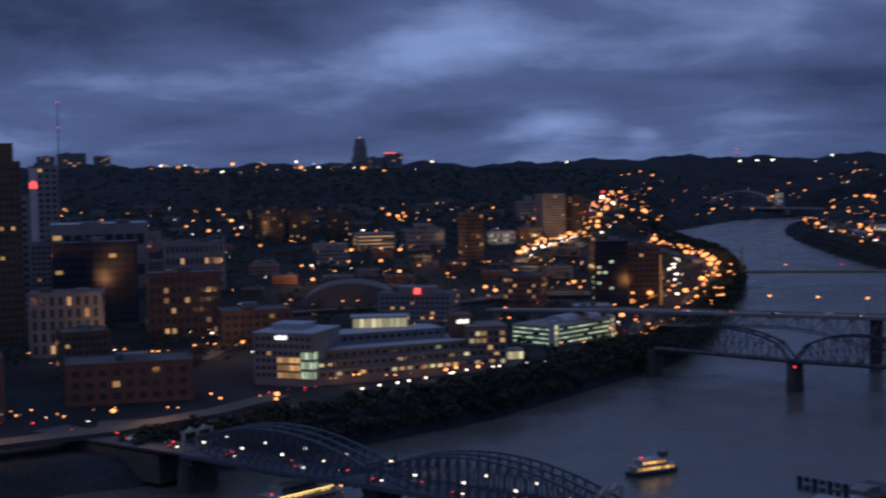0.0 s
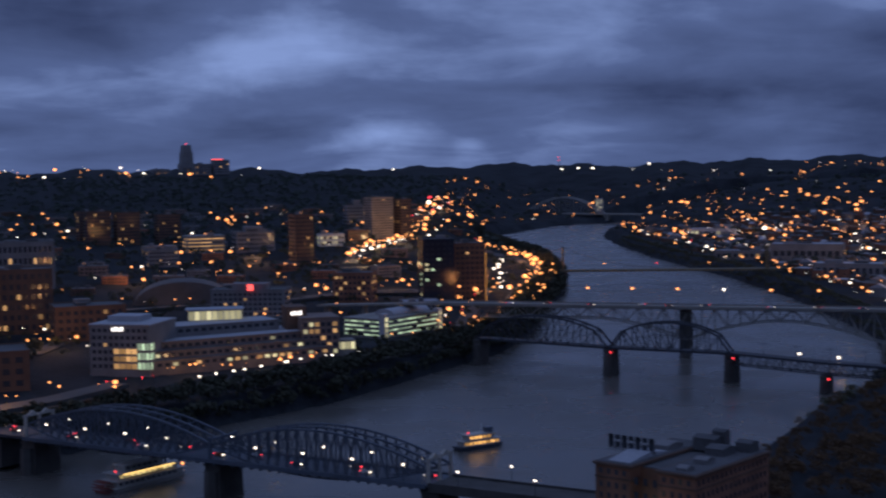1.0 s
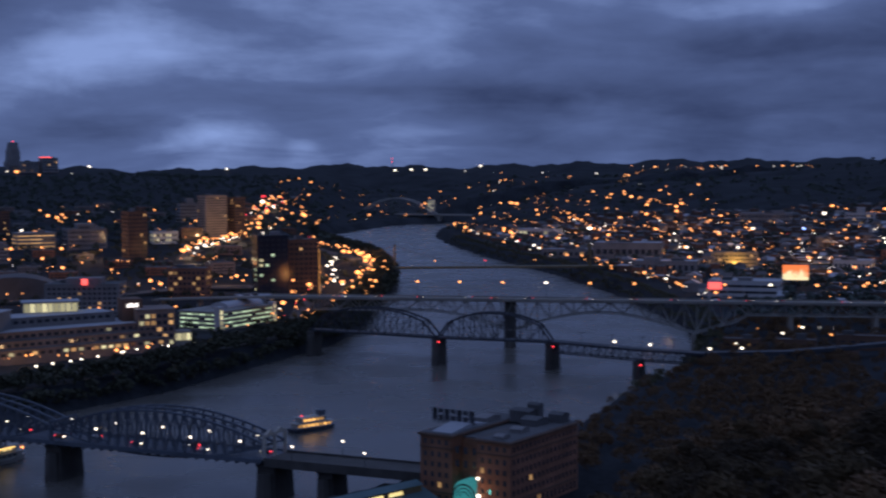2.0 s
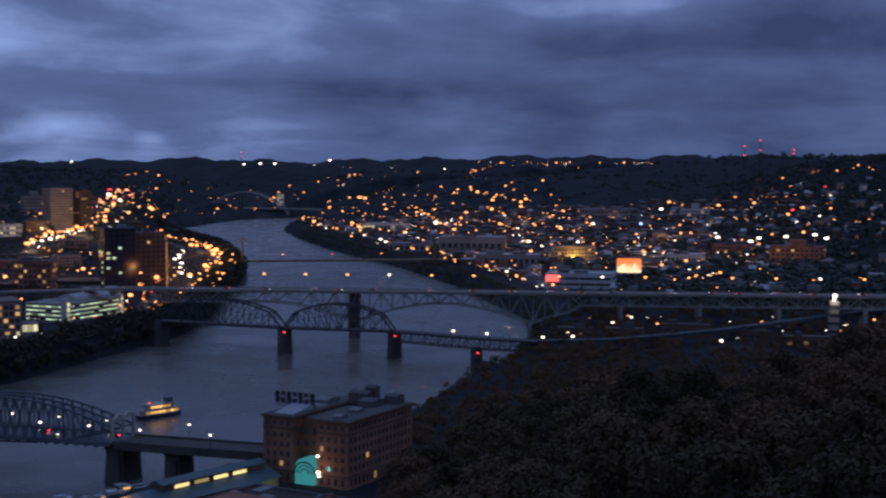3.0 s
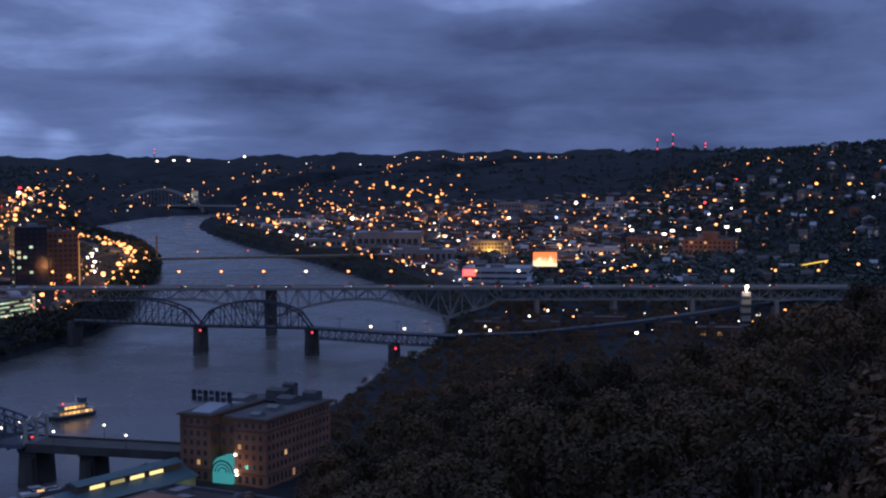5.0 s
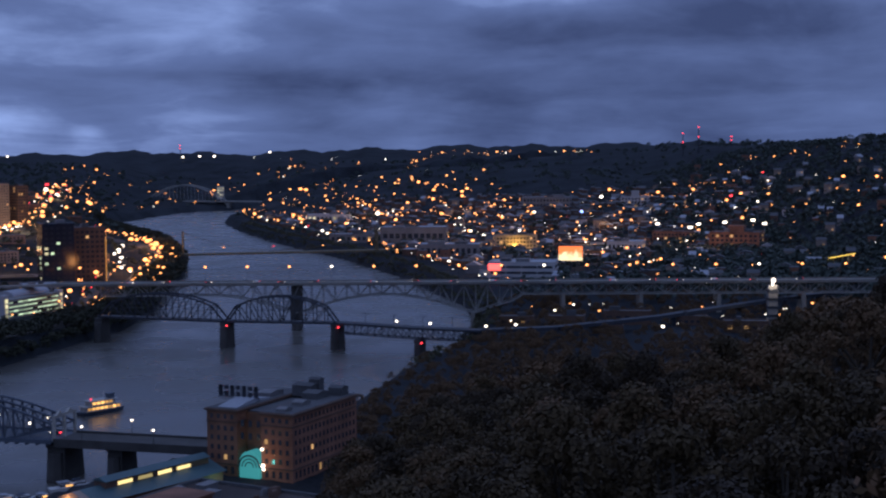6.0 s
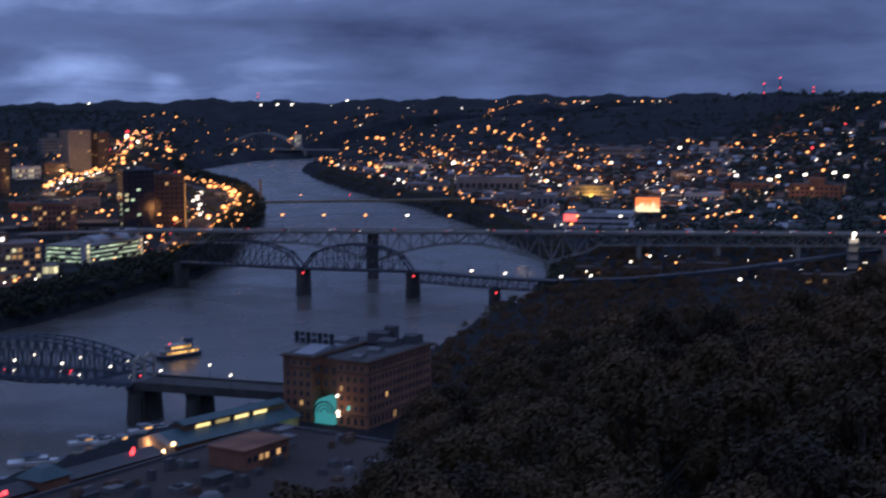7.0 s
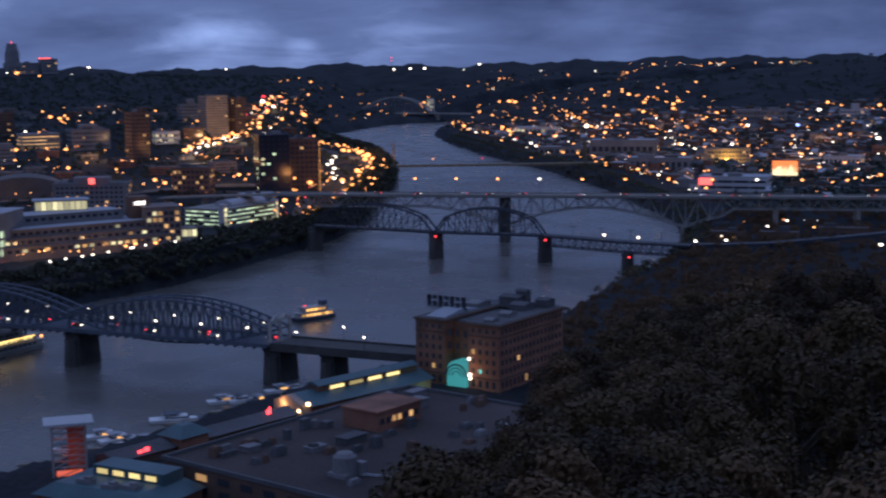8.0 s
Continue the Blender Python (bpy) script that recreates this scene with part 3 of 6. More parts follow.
def arch_bridge():
    br = thing("arch_bridge", "pale steel tied-arch road bridge far upriver", "bridge")
    a, b = Vector((-735, 3560, 0)), Vector((-505, 3470, 0))
    deck = 21
    for k in (-9, 9):
        geo = Geo()
        off = Vector((0.36 * k, 0.93 * k, 0))
        prev = None
        for i in range(25):
            t = i / 24
            p = a.lerp(b, t) + off + Vector((0, 0, deck - 9 + 50 * 4 * t * (1 - t) * 1.0))
            if prev is not None:
                geo.beam(prev, p, 2.2, 2.6)
            if p.z > deck:
                geo.beam(p, Vector((p.x, p.y, deck)), 0.4)
            prev = p
        part("arch", geo, STEEL_GREY, br, "pale steel arch rib with hangers")
    d = (b - a).normalized()
    part("deck", Geo().beam(a - d * 320 + Vector((0, 0, deck)), b + d * 250 + Vector((0, 0, deck)), 26, 3), CONCRETE, br)
    for p in (a, b, a - d * 110, b + d * 90):
        part("pier", pier_geo(p.x, p.y, -3, deck - 1, 9, 26, 0), CONCRETE, br)


arch_bridge()


# ---- buildings ----
rnd = random.Random(7)
UNIT = {}


def unit_pane(material):
    """A shallow pane with a frame edge, one metre square, shared by all windows of a kind."""
    if material.name not in UNIT:
        UNIT[material.name] = Geo().box(0, 0, -0.5, 1, 1, 1, 0, 0.96).mesh("window", material)
    return UNIT[material.name]


def pane(parent, x, y, z, w, h, turn, material, thick=0.16):
    ob = new("window", unit_pane(material))
    ob.parent = parent
    ob.matrix_basis = Matrix.Translation((x, y, z)) @ Matrix.Rotation(turn, 4, "Z") @ Matrix.Diagonal((w, thick, h, 1))
    return ob


def facade(parent, length, out, turn, z0, z1, floors, cols, lit=0.1, kinds=(PANE_WARM,), fill=(0.55, 0.55), cx=0.0, cy=0.0, strip=False):
    """Windows on one face: its middle lies `out` metres from (cx, cy), facing -y turned by `turn`; strip: joined, where they are too small to pick apart."""
    joined = {}
    c, s = math.cos(turn), math.sin(turn)
    fh, cw = (z1 - z0) / floors, length / cols
    for i in range(floors):
        for j in range(cols):
            u = (j + 0.5) * cw - length / 2
            x, y = cx + c * u + s * out, cy + s * u - c * out
            m = rnd.choice(kinds) if rnd.random() < lit else PANE_DARK
            if strip:
                joined.setdefault(m.name, (m, Geo()))[1].box(x, y, z0 + (i + 0.55) * fh - fh * fill[1] / 2, cw * fill[0], 0.16, fh * fill[1], turn)
            else:
                pane(parent, x, y, z0 + (i + 0.55) * fh, cw * fill[0], fh * fill[1], turn, m)
    for m, g in joined.values():
        tagged(part("glazing", g, m, parent), kind="stuff")


def building(name, label, x, y, w, d, h, deg, wall=BRICK, roof=ROOF, floors=0, cols=0, side=0, lit=0.1, kinds=(PANE_WARM,), fill=(0.55, 0.5),
             category="building", units=2, sink=3.0, setback=None):
    """A block with parapet, roof, roof units and windows on the faces that look towards the overlook."""
    z = gz(x, y)
    b = thing(name, label, category, x, y, z, radians(deg))
    part("wall", Geo().box(0, 0, -sink, w, d, h + sink), wall, b)
    g = Geo()
    for q in (-1, 1):
        g.box(0, q * (d / 2 - 0.2), h, w + 0.3, 0.7, 1.0)
        g.box(q * (w / 2 - 0.2), 0, h, 0.7, d - 1.0, 1.0)
    part("parapet", g, wall, b)
    part("roof", Geo().box(0, 0, h + 0.004, w - 1.0, d - 1.0, 0.25), roof, b)
    for k in range(units):
        uw, ud = rnd.uniform(0.1, 0.28) * w, rnd.uniform(0.15, 0.35) * d
        g = Geo().box(rnd.uniform(-0.28, 0.28) * w, rnd.uniform(-0.25, 0.25) * d, h + 0.25, uw, ud, rnd.uniform(2.0, 4.5))
        part("roof_unit", g, GREY if k % 2 else ROOF, b)
    if setback:
        sw, sd, sh = setback
        part("upper_storey", Geo().box(0, 0, h + 0.25, sw, sd, sh), wall, b)
    if floors:
        toward = Matrix.Rotation(-radians(deg), 2) @ Vector((-x, -y))
        top = h - 1.5
        small = math.hypot(x, y) > 1380
        facade(b, w * 0.94, d / 2 + 0.05, 0, 1.0, top, floors, cols, lit, kinds, fill, strip=small)
        if side:
            if toward.x > 0:
                facade(b, d * 0.92, w / 2 + 0.05, math.pi / 2, 1.0, top, floors, side, lit, kinds, fill, strip=small)
            else:
                facade(b, d * 0.92, w / 2 + 0.05, -math.pi / 2, 1.0, top, floors, side, lit, kinds, fill, strip=small)
    return b


def sign(parent, x, y, z, w, h, turn, material, bars=4):
    """A lit sign with an unreadable word: plain bars of its size."""
    c, s = math.cos(turn), math.sin(turn)
    g = Geo()
    cw = w / bars
    for i in range(bars):
        u = (i + 0.5) * cw - w / 2
        g.box(x + c * u, y + s * u, z, cw * 0.75, 0.4, h * (1.0 if i % 2 else 0.8), turn)
    return part("sign", g, material, parent, "glowing sign of plain bars")


# downtown side of the river
b = building("office_tower", "tall stepped dark brown stone office tower", -755, 994, 27, 30, 140, 40, BRICK_DARK, ROOF, 24, 6, 6, 0.03, setback=(17, 20, 16))
for px, py, w, h in ((-820, 985, 36, 60), (-880, 1040, 30, 90), (-700, 860, 40, 34), (-640, 800, 40, 24), (-930, 1130, 34, 70)):
    building("office_block", "dark downtown office block in shadow", px, py, w, 30, h, 46, BRICK_DARK, ROOF, 6, 5, 3, 0.05)
b = building("office_tower", "slim striped pale office tower", -842, 1122, 14, 25, 108, 40, GREY, ROOF, 16, 2, 4, 0.06)
b = building("office_tower", "pale concrete tower with a red glowing sign", -1099, 1487, 34, 26, 118, 38, GREY, ROOF, 16, 4, 4, 0.03)
part("blank_wall", Geo().box(-12, -13.6, -2, 9, 1.2, 118), WHITE, b, "plain pale wall strip")
sign(b, -12, -14.6, 92, 9, 9, 0, SIGN_RED, 3)
building("arena", "low white-roofed arena hall", -920, 1345, 100, 70, 66, 36, GREY, ROOF_PALE, 2, 9, 8, 0.05, fill=(0.8, 0.35), category="arena")
building("glass_office", "dark blue glass office block", -766, 1125, 72, 35, 69, 36, DARKGLASS, ROOF, 10, 9, 5, 0.03, fill=(0.8, 0.5))
building("classic_building", "grey stone classical block with tall arched windows", -661, 945, 52, 30, 46, 32, GREY, ROOF, 5, 8, 5, 0.02, fill=(0.45, 0.7))
building("office_block", "pale flat-roofed block with square windows", -800, 1340, 62, 30, 50, 34, GREY, ROOF, 4, 12, 6, 0.04)
building("office_block", "brown block with a row of lit windows", -639, 1066, 58, 30, 51, 34, BRICK_DARK, ROOF, 6, 10, 5, 0.16)
for px, py, w, h, wall in ((-602, 742, 34, 24, BRICK), (-640, 702, 40, 16, BRICK_DARK), (-680, 765, 36, 38, BRICK_DARK), (-585, 860, 30, 30, BRICK_DARK), (-705, 822, 34, 52, BRICK), (-765, 872, 36, 74, GREY), (-690, 720, 44, 22, BRICK), (-835, 935, 34, 58, BRICK_DARK), (-735, 775, 30, 34, BRICK_DARK), (-860, 1180, 34, 62, GREY)):
    building("office_block", "downtown block with scattered lit windows at dusk", px, py, w, 28, h, 46, wall, ROOF, max(3, h // 5), 7, 4, 0.03)
building("warehouse", "wide dark brick warehouse", -560, 1040, 53, 40, 26, 37, BRICK_DARK, ROOF, 4, 9, 6, 0.03)
for px, py, hh in ((-997, 1854, 46), (-969, 1889, 45), (-930, 1940, 40), (-1035, 1900, 42)):
    building("apartment_block", "dark brick apartment block on the hill", px, py, 34, 18, hh, 47, BRICK_DARK, ROOF, 9, 7, 3, 0.07)
building("warehouse", "large dark windowless brick box by the ramp", -505, 795, 72, 40, 23, 36, BRICK_DARK, ROOF, 3, 9, 6, 0.02)
building("office_block", "dark office block beside the ramp", -548, 712, 30, 35, 34, 42, BRICK_DARK, ROOF, 6, 5, 5, 0.04)
building("hospital_block", "grey block with a red lit sign on its roof", -480, 1175, 63, 30, 27, 10, GREY, ROOF, 6, 14, 6, 0.10, setback=(30, 16, 5))
rs = thing("roof_sign", "red glowing square roof sign", "sign", -474, 1158, gz(-480, 1175) + 27, radians(10))
part("panel", Geo().box(0, 0, 0.3, 5.0, 0.8, 5.0), SIGN_RED, rs)
building("hall", "long low hall with a pale rounded roof", -857, 1764, 43, 25, 13, 36, TAN, ROOF_PALE, 1, 12, 4, 0.6, fill=(0.5, 0.3))
building("parking_garage", "open-deck parking garage with warm lit levels", -824, 1832, 52, 35, 22, 34, CONCRETE, ROOF_PALE, 4, 3, 2, 0.85, (PANE_WARM,), (0.96, 0.3), "garage")
building("college_block", "stepped pale college block", -759, 1849, 52, 40, 26, 34, GREY, ROOF, 4, 12, 7, 0.04, setback=(24, 20, 7))
building("college_block", "low pale college block", -795, 1646, 37, 30, 21, 34, GREY, ROOF, 4, 9, 5, 0.08)
building("apartment_tower", "dark apartment tower with a lit top corner", -633, 1702, 24, 25, 61, 40, BRICK_DARK, ROOF, 12, 5, 5, 0.05)
building("office_slab", "pale slab block on the hillside", -745, 2253, 38, 20, 30, 34, GREY, ROOF, 5, 8, 4, 0.03, setback=(12, 12, 9))
building("college_block", "low white block with a lit band of windows", -669, 1912, 35, 25, 16, 29, WHITE, ROOF_PALE, 2, 8, 4, 0.6, (PANE_COOL,))
building("college_block", "low dark block with a pale roof", -635, 1925, 29, 25, 21, 28, BRICK_DARK, ROOF_PALE, 3, 6, 4, 0.1)
slab = building("apartment_tower", "tall tan apartment slab lit from its foot", -628, 2004, 36, 24, 62, 49, TAN, ROOF, 16, 8, 5, 0.03)
building("apartment_tower", "dark side slab of an apartment tower", -600, 2032, 18, 22, 60, 49, BRICK_DARK, ROOF, 14, 4, 4, 0.04)
building("brick_office", "red-brown brick office with pale window bands", -441, 1336, 37, 30, 28, 8, BRICK, ROOF, 5, 8, 5, 0.2)
building("stepped_tower", "dark glass and brick stepped tower", -364, 1348, 30, 30, 60, 25, DARKGLASS, ROOF, 12, 5, 4, 0.07, (PANE_COOL, PANE_GREEN))
jail = building("stepped_tower", "brown brick stepped tower with a gold-lit edge", -340, 1372, 30, 34, 55, 24, BRICK_DARK, ROOF, 11, 6, 6, 0.06)
# gold light along the tower's edge, added as two glowing strips
part("lit_stair", Geo().box(15.8, -10, 0, 1.6, 3.0, 46).box(15.8, -2, 0, 1.6, 2.4, 38), glow("gold_edge_glow", (1.0, 0.45, 0.10), 0.8), jail, "glowing strips put in for the gold light on the edge")
building("pavilion", "low white tent-roofed pavilion", -361, 1280, 33, 30, 8, 24, GREY, ROOF_PALE, 1, 8, 4, 0.5)

def block_kind(i):
    w, d, h = 22 + (i * 5) % 14, 18 + (i * 3) % 9, (6, 8, 10, 7, 12)[i]
    wall = (BRICK_DARK, BRICK, MAUVE, GREY, TAN)[i]
    b = thing("city_block", ("low dark brick city block", "red-brown brick city block", "mauve brick city block with windows", "grey low city block", "tan city block with windows")[i] + " at dusk", "building", 0, -800 - 60 * i, 130, 0, "north side blocks")
    part("wall", Geo().box(0, 0, -4, w, d, h + 4).box(0, 0, h, w + 0.6, d + 0.6, 0.8), wall, b)
    part("roof", Geo().box(0, 0, h + 0.81, w - 1, d - 1, 0.2).box(w * 0.2, d * 0.1, h + 1, 5, 4, 2.5).box(-w * 0.25, -d * 0.1, h + 1, 3, 3, 1.8), ROOF, b)
    facade(b, w * 0.9, d / 2 + 0.05, 0, 1, h - 1, max(2, int(h / 4)), 6, 0.03, (PANE_WARM, PANE_COOL), strip=True)
    facade(b, d * 0.9, w / 2 + 0.05, math.pi / 2, 1, h - 1, max(2, int(h / 4)), 4, 0.03, (PANE_WARM,), strip=True)
    return b


TAKEN = [(o.location.x, o.location.y) for o in scene.objects if o.parent is None and o.get("category") in ("building", "garage", "office building", "arena", "shed")] + [(-380, 905), (-330, 1100)]
blocks = [block_kind(i) for i in range(5)]
placed = []
while len(placed) < 80:
    a, r = math.radians(rnd.uniform(-36, -13.5)), rnd.uniform(1480, 2750)
    x, y = r * math.sin(a), r * math.cos(a)
    if min(math.hypot(x - p, y - q) for p, q in TAKEN + placed) < 52 or river_distance(np.array([x]), np.array([y]))[0] < 95:
        continue
    placed.append((x, y))
for i, (x, y) in enumerate(placed):
    m = Matrix.Translation((x, y, gz(x, y))) @ Matrix.Rotation(radians(rnd.choice((24, 40, 46, 12))), 4, "Z")
    if i < 5:
        blocks[i].matrix_basis = m
    else:
        copy_thing(blocks[rnd.randrange(5)], m)

# skyline on the far ridge
ct = thing("university_tower", "tall tapering stone university tower on the ridge", "tower", -1990, 4258, gz(-1990, 4258), radians(50))
part("shaft", Geo().box(0, 0, -5, 44, 40, 30).box(0, 0, 25, 36, 32, 36, 0, 0.94).box(0, 0, 61, 30, 26, 24, 0, 0.8), GREY, ct)
part("beacon", Geo().ball(0, 0, 88.5, 2.4), LAMP_RED, ct, "red beacon")
for px, py, w, d, h in ((-1788, 3933, 50, 40, 30), (-1740, 3960, 46, 40, 40), (-1840, 3930, 30, 30, 18), (-2540, 3470, 80, 60, 40), (-2600, 3430, 50, 40, 34), (-2470, 3520, 46, 40, 28), (-2690, 3380, 60, 40, 22), (-1900, 3884, 50, 40, 12)):
    building("hospital_block", "grey hospital block on the ridge", px, py, w, d, h, 40, GREY, ROOF, 5, 6, 0, 0.12, fill=(0.7, 0.5))
hb = thing("roof_light_band", "band of red lights along a hospital roof", "roof lights", -1740, 3938, gz(-1740, 3960) + 41, radians(24))
part("lights", Geo().box(0, 0, 0, 34, 1.5, 2.6), SIGN_RED, hb)
for px, py, h in ((-2560, 3440, 190), (590, 3310, 56), (625, 3300, 60), (700, 3290, 22), (-832, 4625, 28)):
    mast = thing("radio_mast", "slender lattice radio mast with red lights", "mast", px, py, gz(px, py))
    g = Geo()
    for a in range(3):
        q = (math.cos(a * 2.094) * 2.0, math.sin(a * 2.094) * 2.2)
        g.beam((q[0], q[1], 0), (q[0] * 0.3, q[1] * 0.3, h), 0.5)
    for i in range(12):
        t0, t1 = i / 12, (i + 1) / 12
        for a in range(3):
            p, q = a * 2.094, (a + 1) * 2.094
            g.beam((math.cos(p) * 2.2 * (1 - .7 * t0), math.sin(p) * 2.2 * (1 - .7 * t0), h * t0), (math.cos(q) * 2.2 * (1 - .7 * t1), math.sin(q) * 2.2 * (1 - .7 * t1), h * t1), 0.4)
    part("lattice", g, STEEL_DARK, mast)
    for q in (0.62, 1.0):
        part("beacon", Geo().ball(0, 0, h * q, 1.9), LAMP_RED, mast, "red beacon")


def bank_office():
    """The long lit office complex on the north bank."""
    z = gz(-437, 880)
    a = thing("office_complex", "long pale riverside office complex with lit windows", "office building", 0, 0, z)
    # west cube
    m = Matrix.Translation((-438, 880, 0)) @ Matrix.Rotation(radians(3), 4, "Z")
    cube = part("west_wing", Geo().box(0, 0, -3, 40, 42, 35), GREY, a)
    cube.matrix_basis = m
    part("roof", Geo().box(0, 0, 32.1, 41, 43, 0.8).box(-4, 4, 32.9, 22, 18, 3.5), ROOF_PALE, cube, "pale flat roof")
    facade(cube, 38, 21.05, 0, 4, 31, 6, 10, 0.05, (PANE_WARM,), (0.6, 0.5))
    facade(cube, 16, 21.3, 0, 4, 18, 3, 4, 1.0, (PANE_WARM,), (0.9, 0.7), cx=4)
    lan = part("glass_corner", Geo().box(16.5, -18.5, 4, 9, 7, 18), CONCRETE, cube, "glazed lit corner bay")
    for i in range(3):
        for j in range(3):
            pane(lan, 13.7 + j * 2.8, -22.1, 7 + i * 6, 2.2, 4.2, 0, PANE_GREEN)
            if j < 2:
                pane(lan, 21.1, -20.4 + j * 3, 7 + i * 6, 2.4, 4.2, math.pi / 2, PANE_GREEN)
    sign(cube, -1, -21.6, 28.6, 8, 2.6, 0, SIGN_WHITE, 4)
    # long terraces towards the east
    t = radians(46)
    for k, (out, h, ln, off) in enumerate(((0, 9, 128, 0), (4, 14, 122, -2), (8, 19, 112, -4), (20, 26, 92, -8))):
        cx, cy = -373 + off * math.cos(t) - (out + 24) * math.sin(t), 907 + off * math.sin(t) + (out + 24) * math.cos(t)
        w = part("terrace", Geo().box(0, 0, -3, ln, 48 - out, h + 3).box(0, 0, h, ln + 1, 49 - out, 0.6), MAUVE if k < 3 else GREY, a)
        w.matrix_basis = Matrix.Translation((cx, cy, 0)) @ Matrix.Rotation(t, 4, "Z")
        r = part("roof", Geo().box(0, 0, h + 0.61, ln - 2, 46 - out, 0.2), ROOF_PALE if k > 1 else ROOF, w)
        lo = h - 4.6
        facade(w, ln * 0.94, (48 - out) / 2 + 0.08, 0, lo, h - 0.4, 1, int(ln / 5.5), 0.5 if k == 0 else 0.12, (PANE_WARM, PANE_COOL), (0.62, 0.5))
    # glazed lantern on the roof
    gl = part("lantern", Geo().box(0, 0, 0, 36, 16, 7.2), WHITE, a, "glazed rooftop lantern lit from inside")
    gl.matrix_basis = Matrix.Translation((-412, 948, 26.6)) @ Matrix.Rotation(radians(25), 4, "Z")
    for j in range(9):
        pane(gl, -15.8 + j * 3.95, -8.1, 3.6, 3.4, 5.8, 0, PANE_COOL)
    for j in range(4):
        pane(gl, 18.1, -5.8 + j * 3.9, 3.6, 3.4, 5.8, math.pi / 2, PANE_COOL)
    part("roof", Geo().box(0, 0, 7.2, 39, 19, 0.7), ROOF_PALE, gl)
    # east tower block
    e = part("east_wing", Geo().box(0, 0, -3, 26, 30, 31).box(0, 0, 28, 27, 31, 0.7), MAUVE, a)
    e.matrix_basis = Matrix.Translation((-345, 965, 0)) @ Matrix.Rotation(radians(30), 4, "Z")
    facade(e, 24, 15.1, 0, 3, 26, 5, 6, 0.6, (PANE_WARM, PANE_COOL), (0.7, 0.6))
    facade(e, 28, 13.1, math.pi / 2, 3, 26, 5, 6, 0.3, (PANE_WARM,), (0.6, 0.5))
    part("stair_tower", Geo().box(-14, 8, -3, 14, 20, 38), BRICK_DARK, e)
    sign(e, -14, -2.4, 29.5, 8, 2.8, 0, SIGN_WHITE, 4)
    part("glass_link", Geo().box(18, -4, -2, 14, 14, 14), CONCRETE, e)
    facade(e, 13, 11.1, 0, 4, 12, 1, 4, 1.0, (PANE_COOL,), (0.9, 0.6), cx=18)


bank_office()


def green_garage():
    z = gz(-340, 1105)
    t = radians(69)
    cx, cy = (-329 - 303) / 2 - 19.5 * math.sin(t), (1066 + 1134) / 2 + 19.5 * math.cos(t)
    a = thing("parking_garage", "open parking garage with greenish lit decks", "garage", cx, cy, z, t)
    for i in range(5):
        part("deck", Geo().box(0, 0, i * 3.3 - (3 if i == 0 else 0), 73, 39, 1.7 + (3 if i == 0 else 0)), CONCRETE, a)
        if i < 4:
            for j in range(12):
                pane(a, -33 + j * 6, -19.2, i * 3.3 + 2.5, 5.6, 1.2, 0, PANE_GREEN if rnd.random() < 0.8 else PANE_DARK)
            for j in range(6):
                pane(a, -36.2, -16 + j * 6.2, i * 3.3 + 2.5, 5.8, 1.2, math.pi / 2, PANE_GREEN if rnd.random() < 0.85 else PANE_DARK)
    part("core", Geo().box(0, 2, 1, 71, 34, 13), DARKGLASS, a)
    g = Geo().vault(-10, 36, 9, 4.5, 15, 0)
    part("vault_roof", g, ROOF_PALE, a, "pale barrel-vaulted roof")
    part("stair_tower", Geo().box(-34.5, -18.5, 0, 6, 5, 19), WHITE, a)
    part("stair_tower", Geo().box(35, -18, 0, 5, 5, 17), WHITE, a)
    for k in range(4):
        pane(a, -34.5, -21.2, 2.5 + k * 4, 3, 3, 0, PANE_COOL)
        pane(a, 35, -20.8, 2 + k * 3.8, 2.6, 2.0, 0, PANE_COOL)


green_garage()

# grey vaulted shed behind the complex
md = thing("vaulted_shed", "wide grey shed with a shallow curved roof", "shed", -604, 1303, gz(-604, 1303), radians(25))
g = Geo().vault(-28, 28, 46, 22, -1, 0)
part("vault", g, ROOF, md).matrix_basis = Matrix.Rotation(math.pi / 2, 4, "Z")


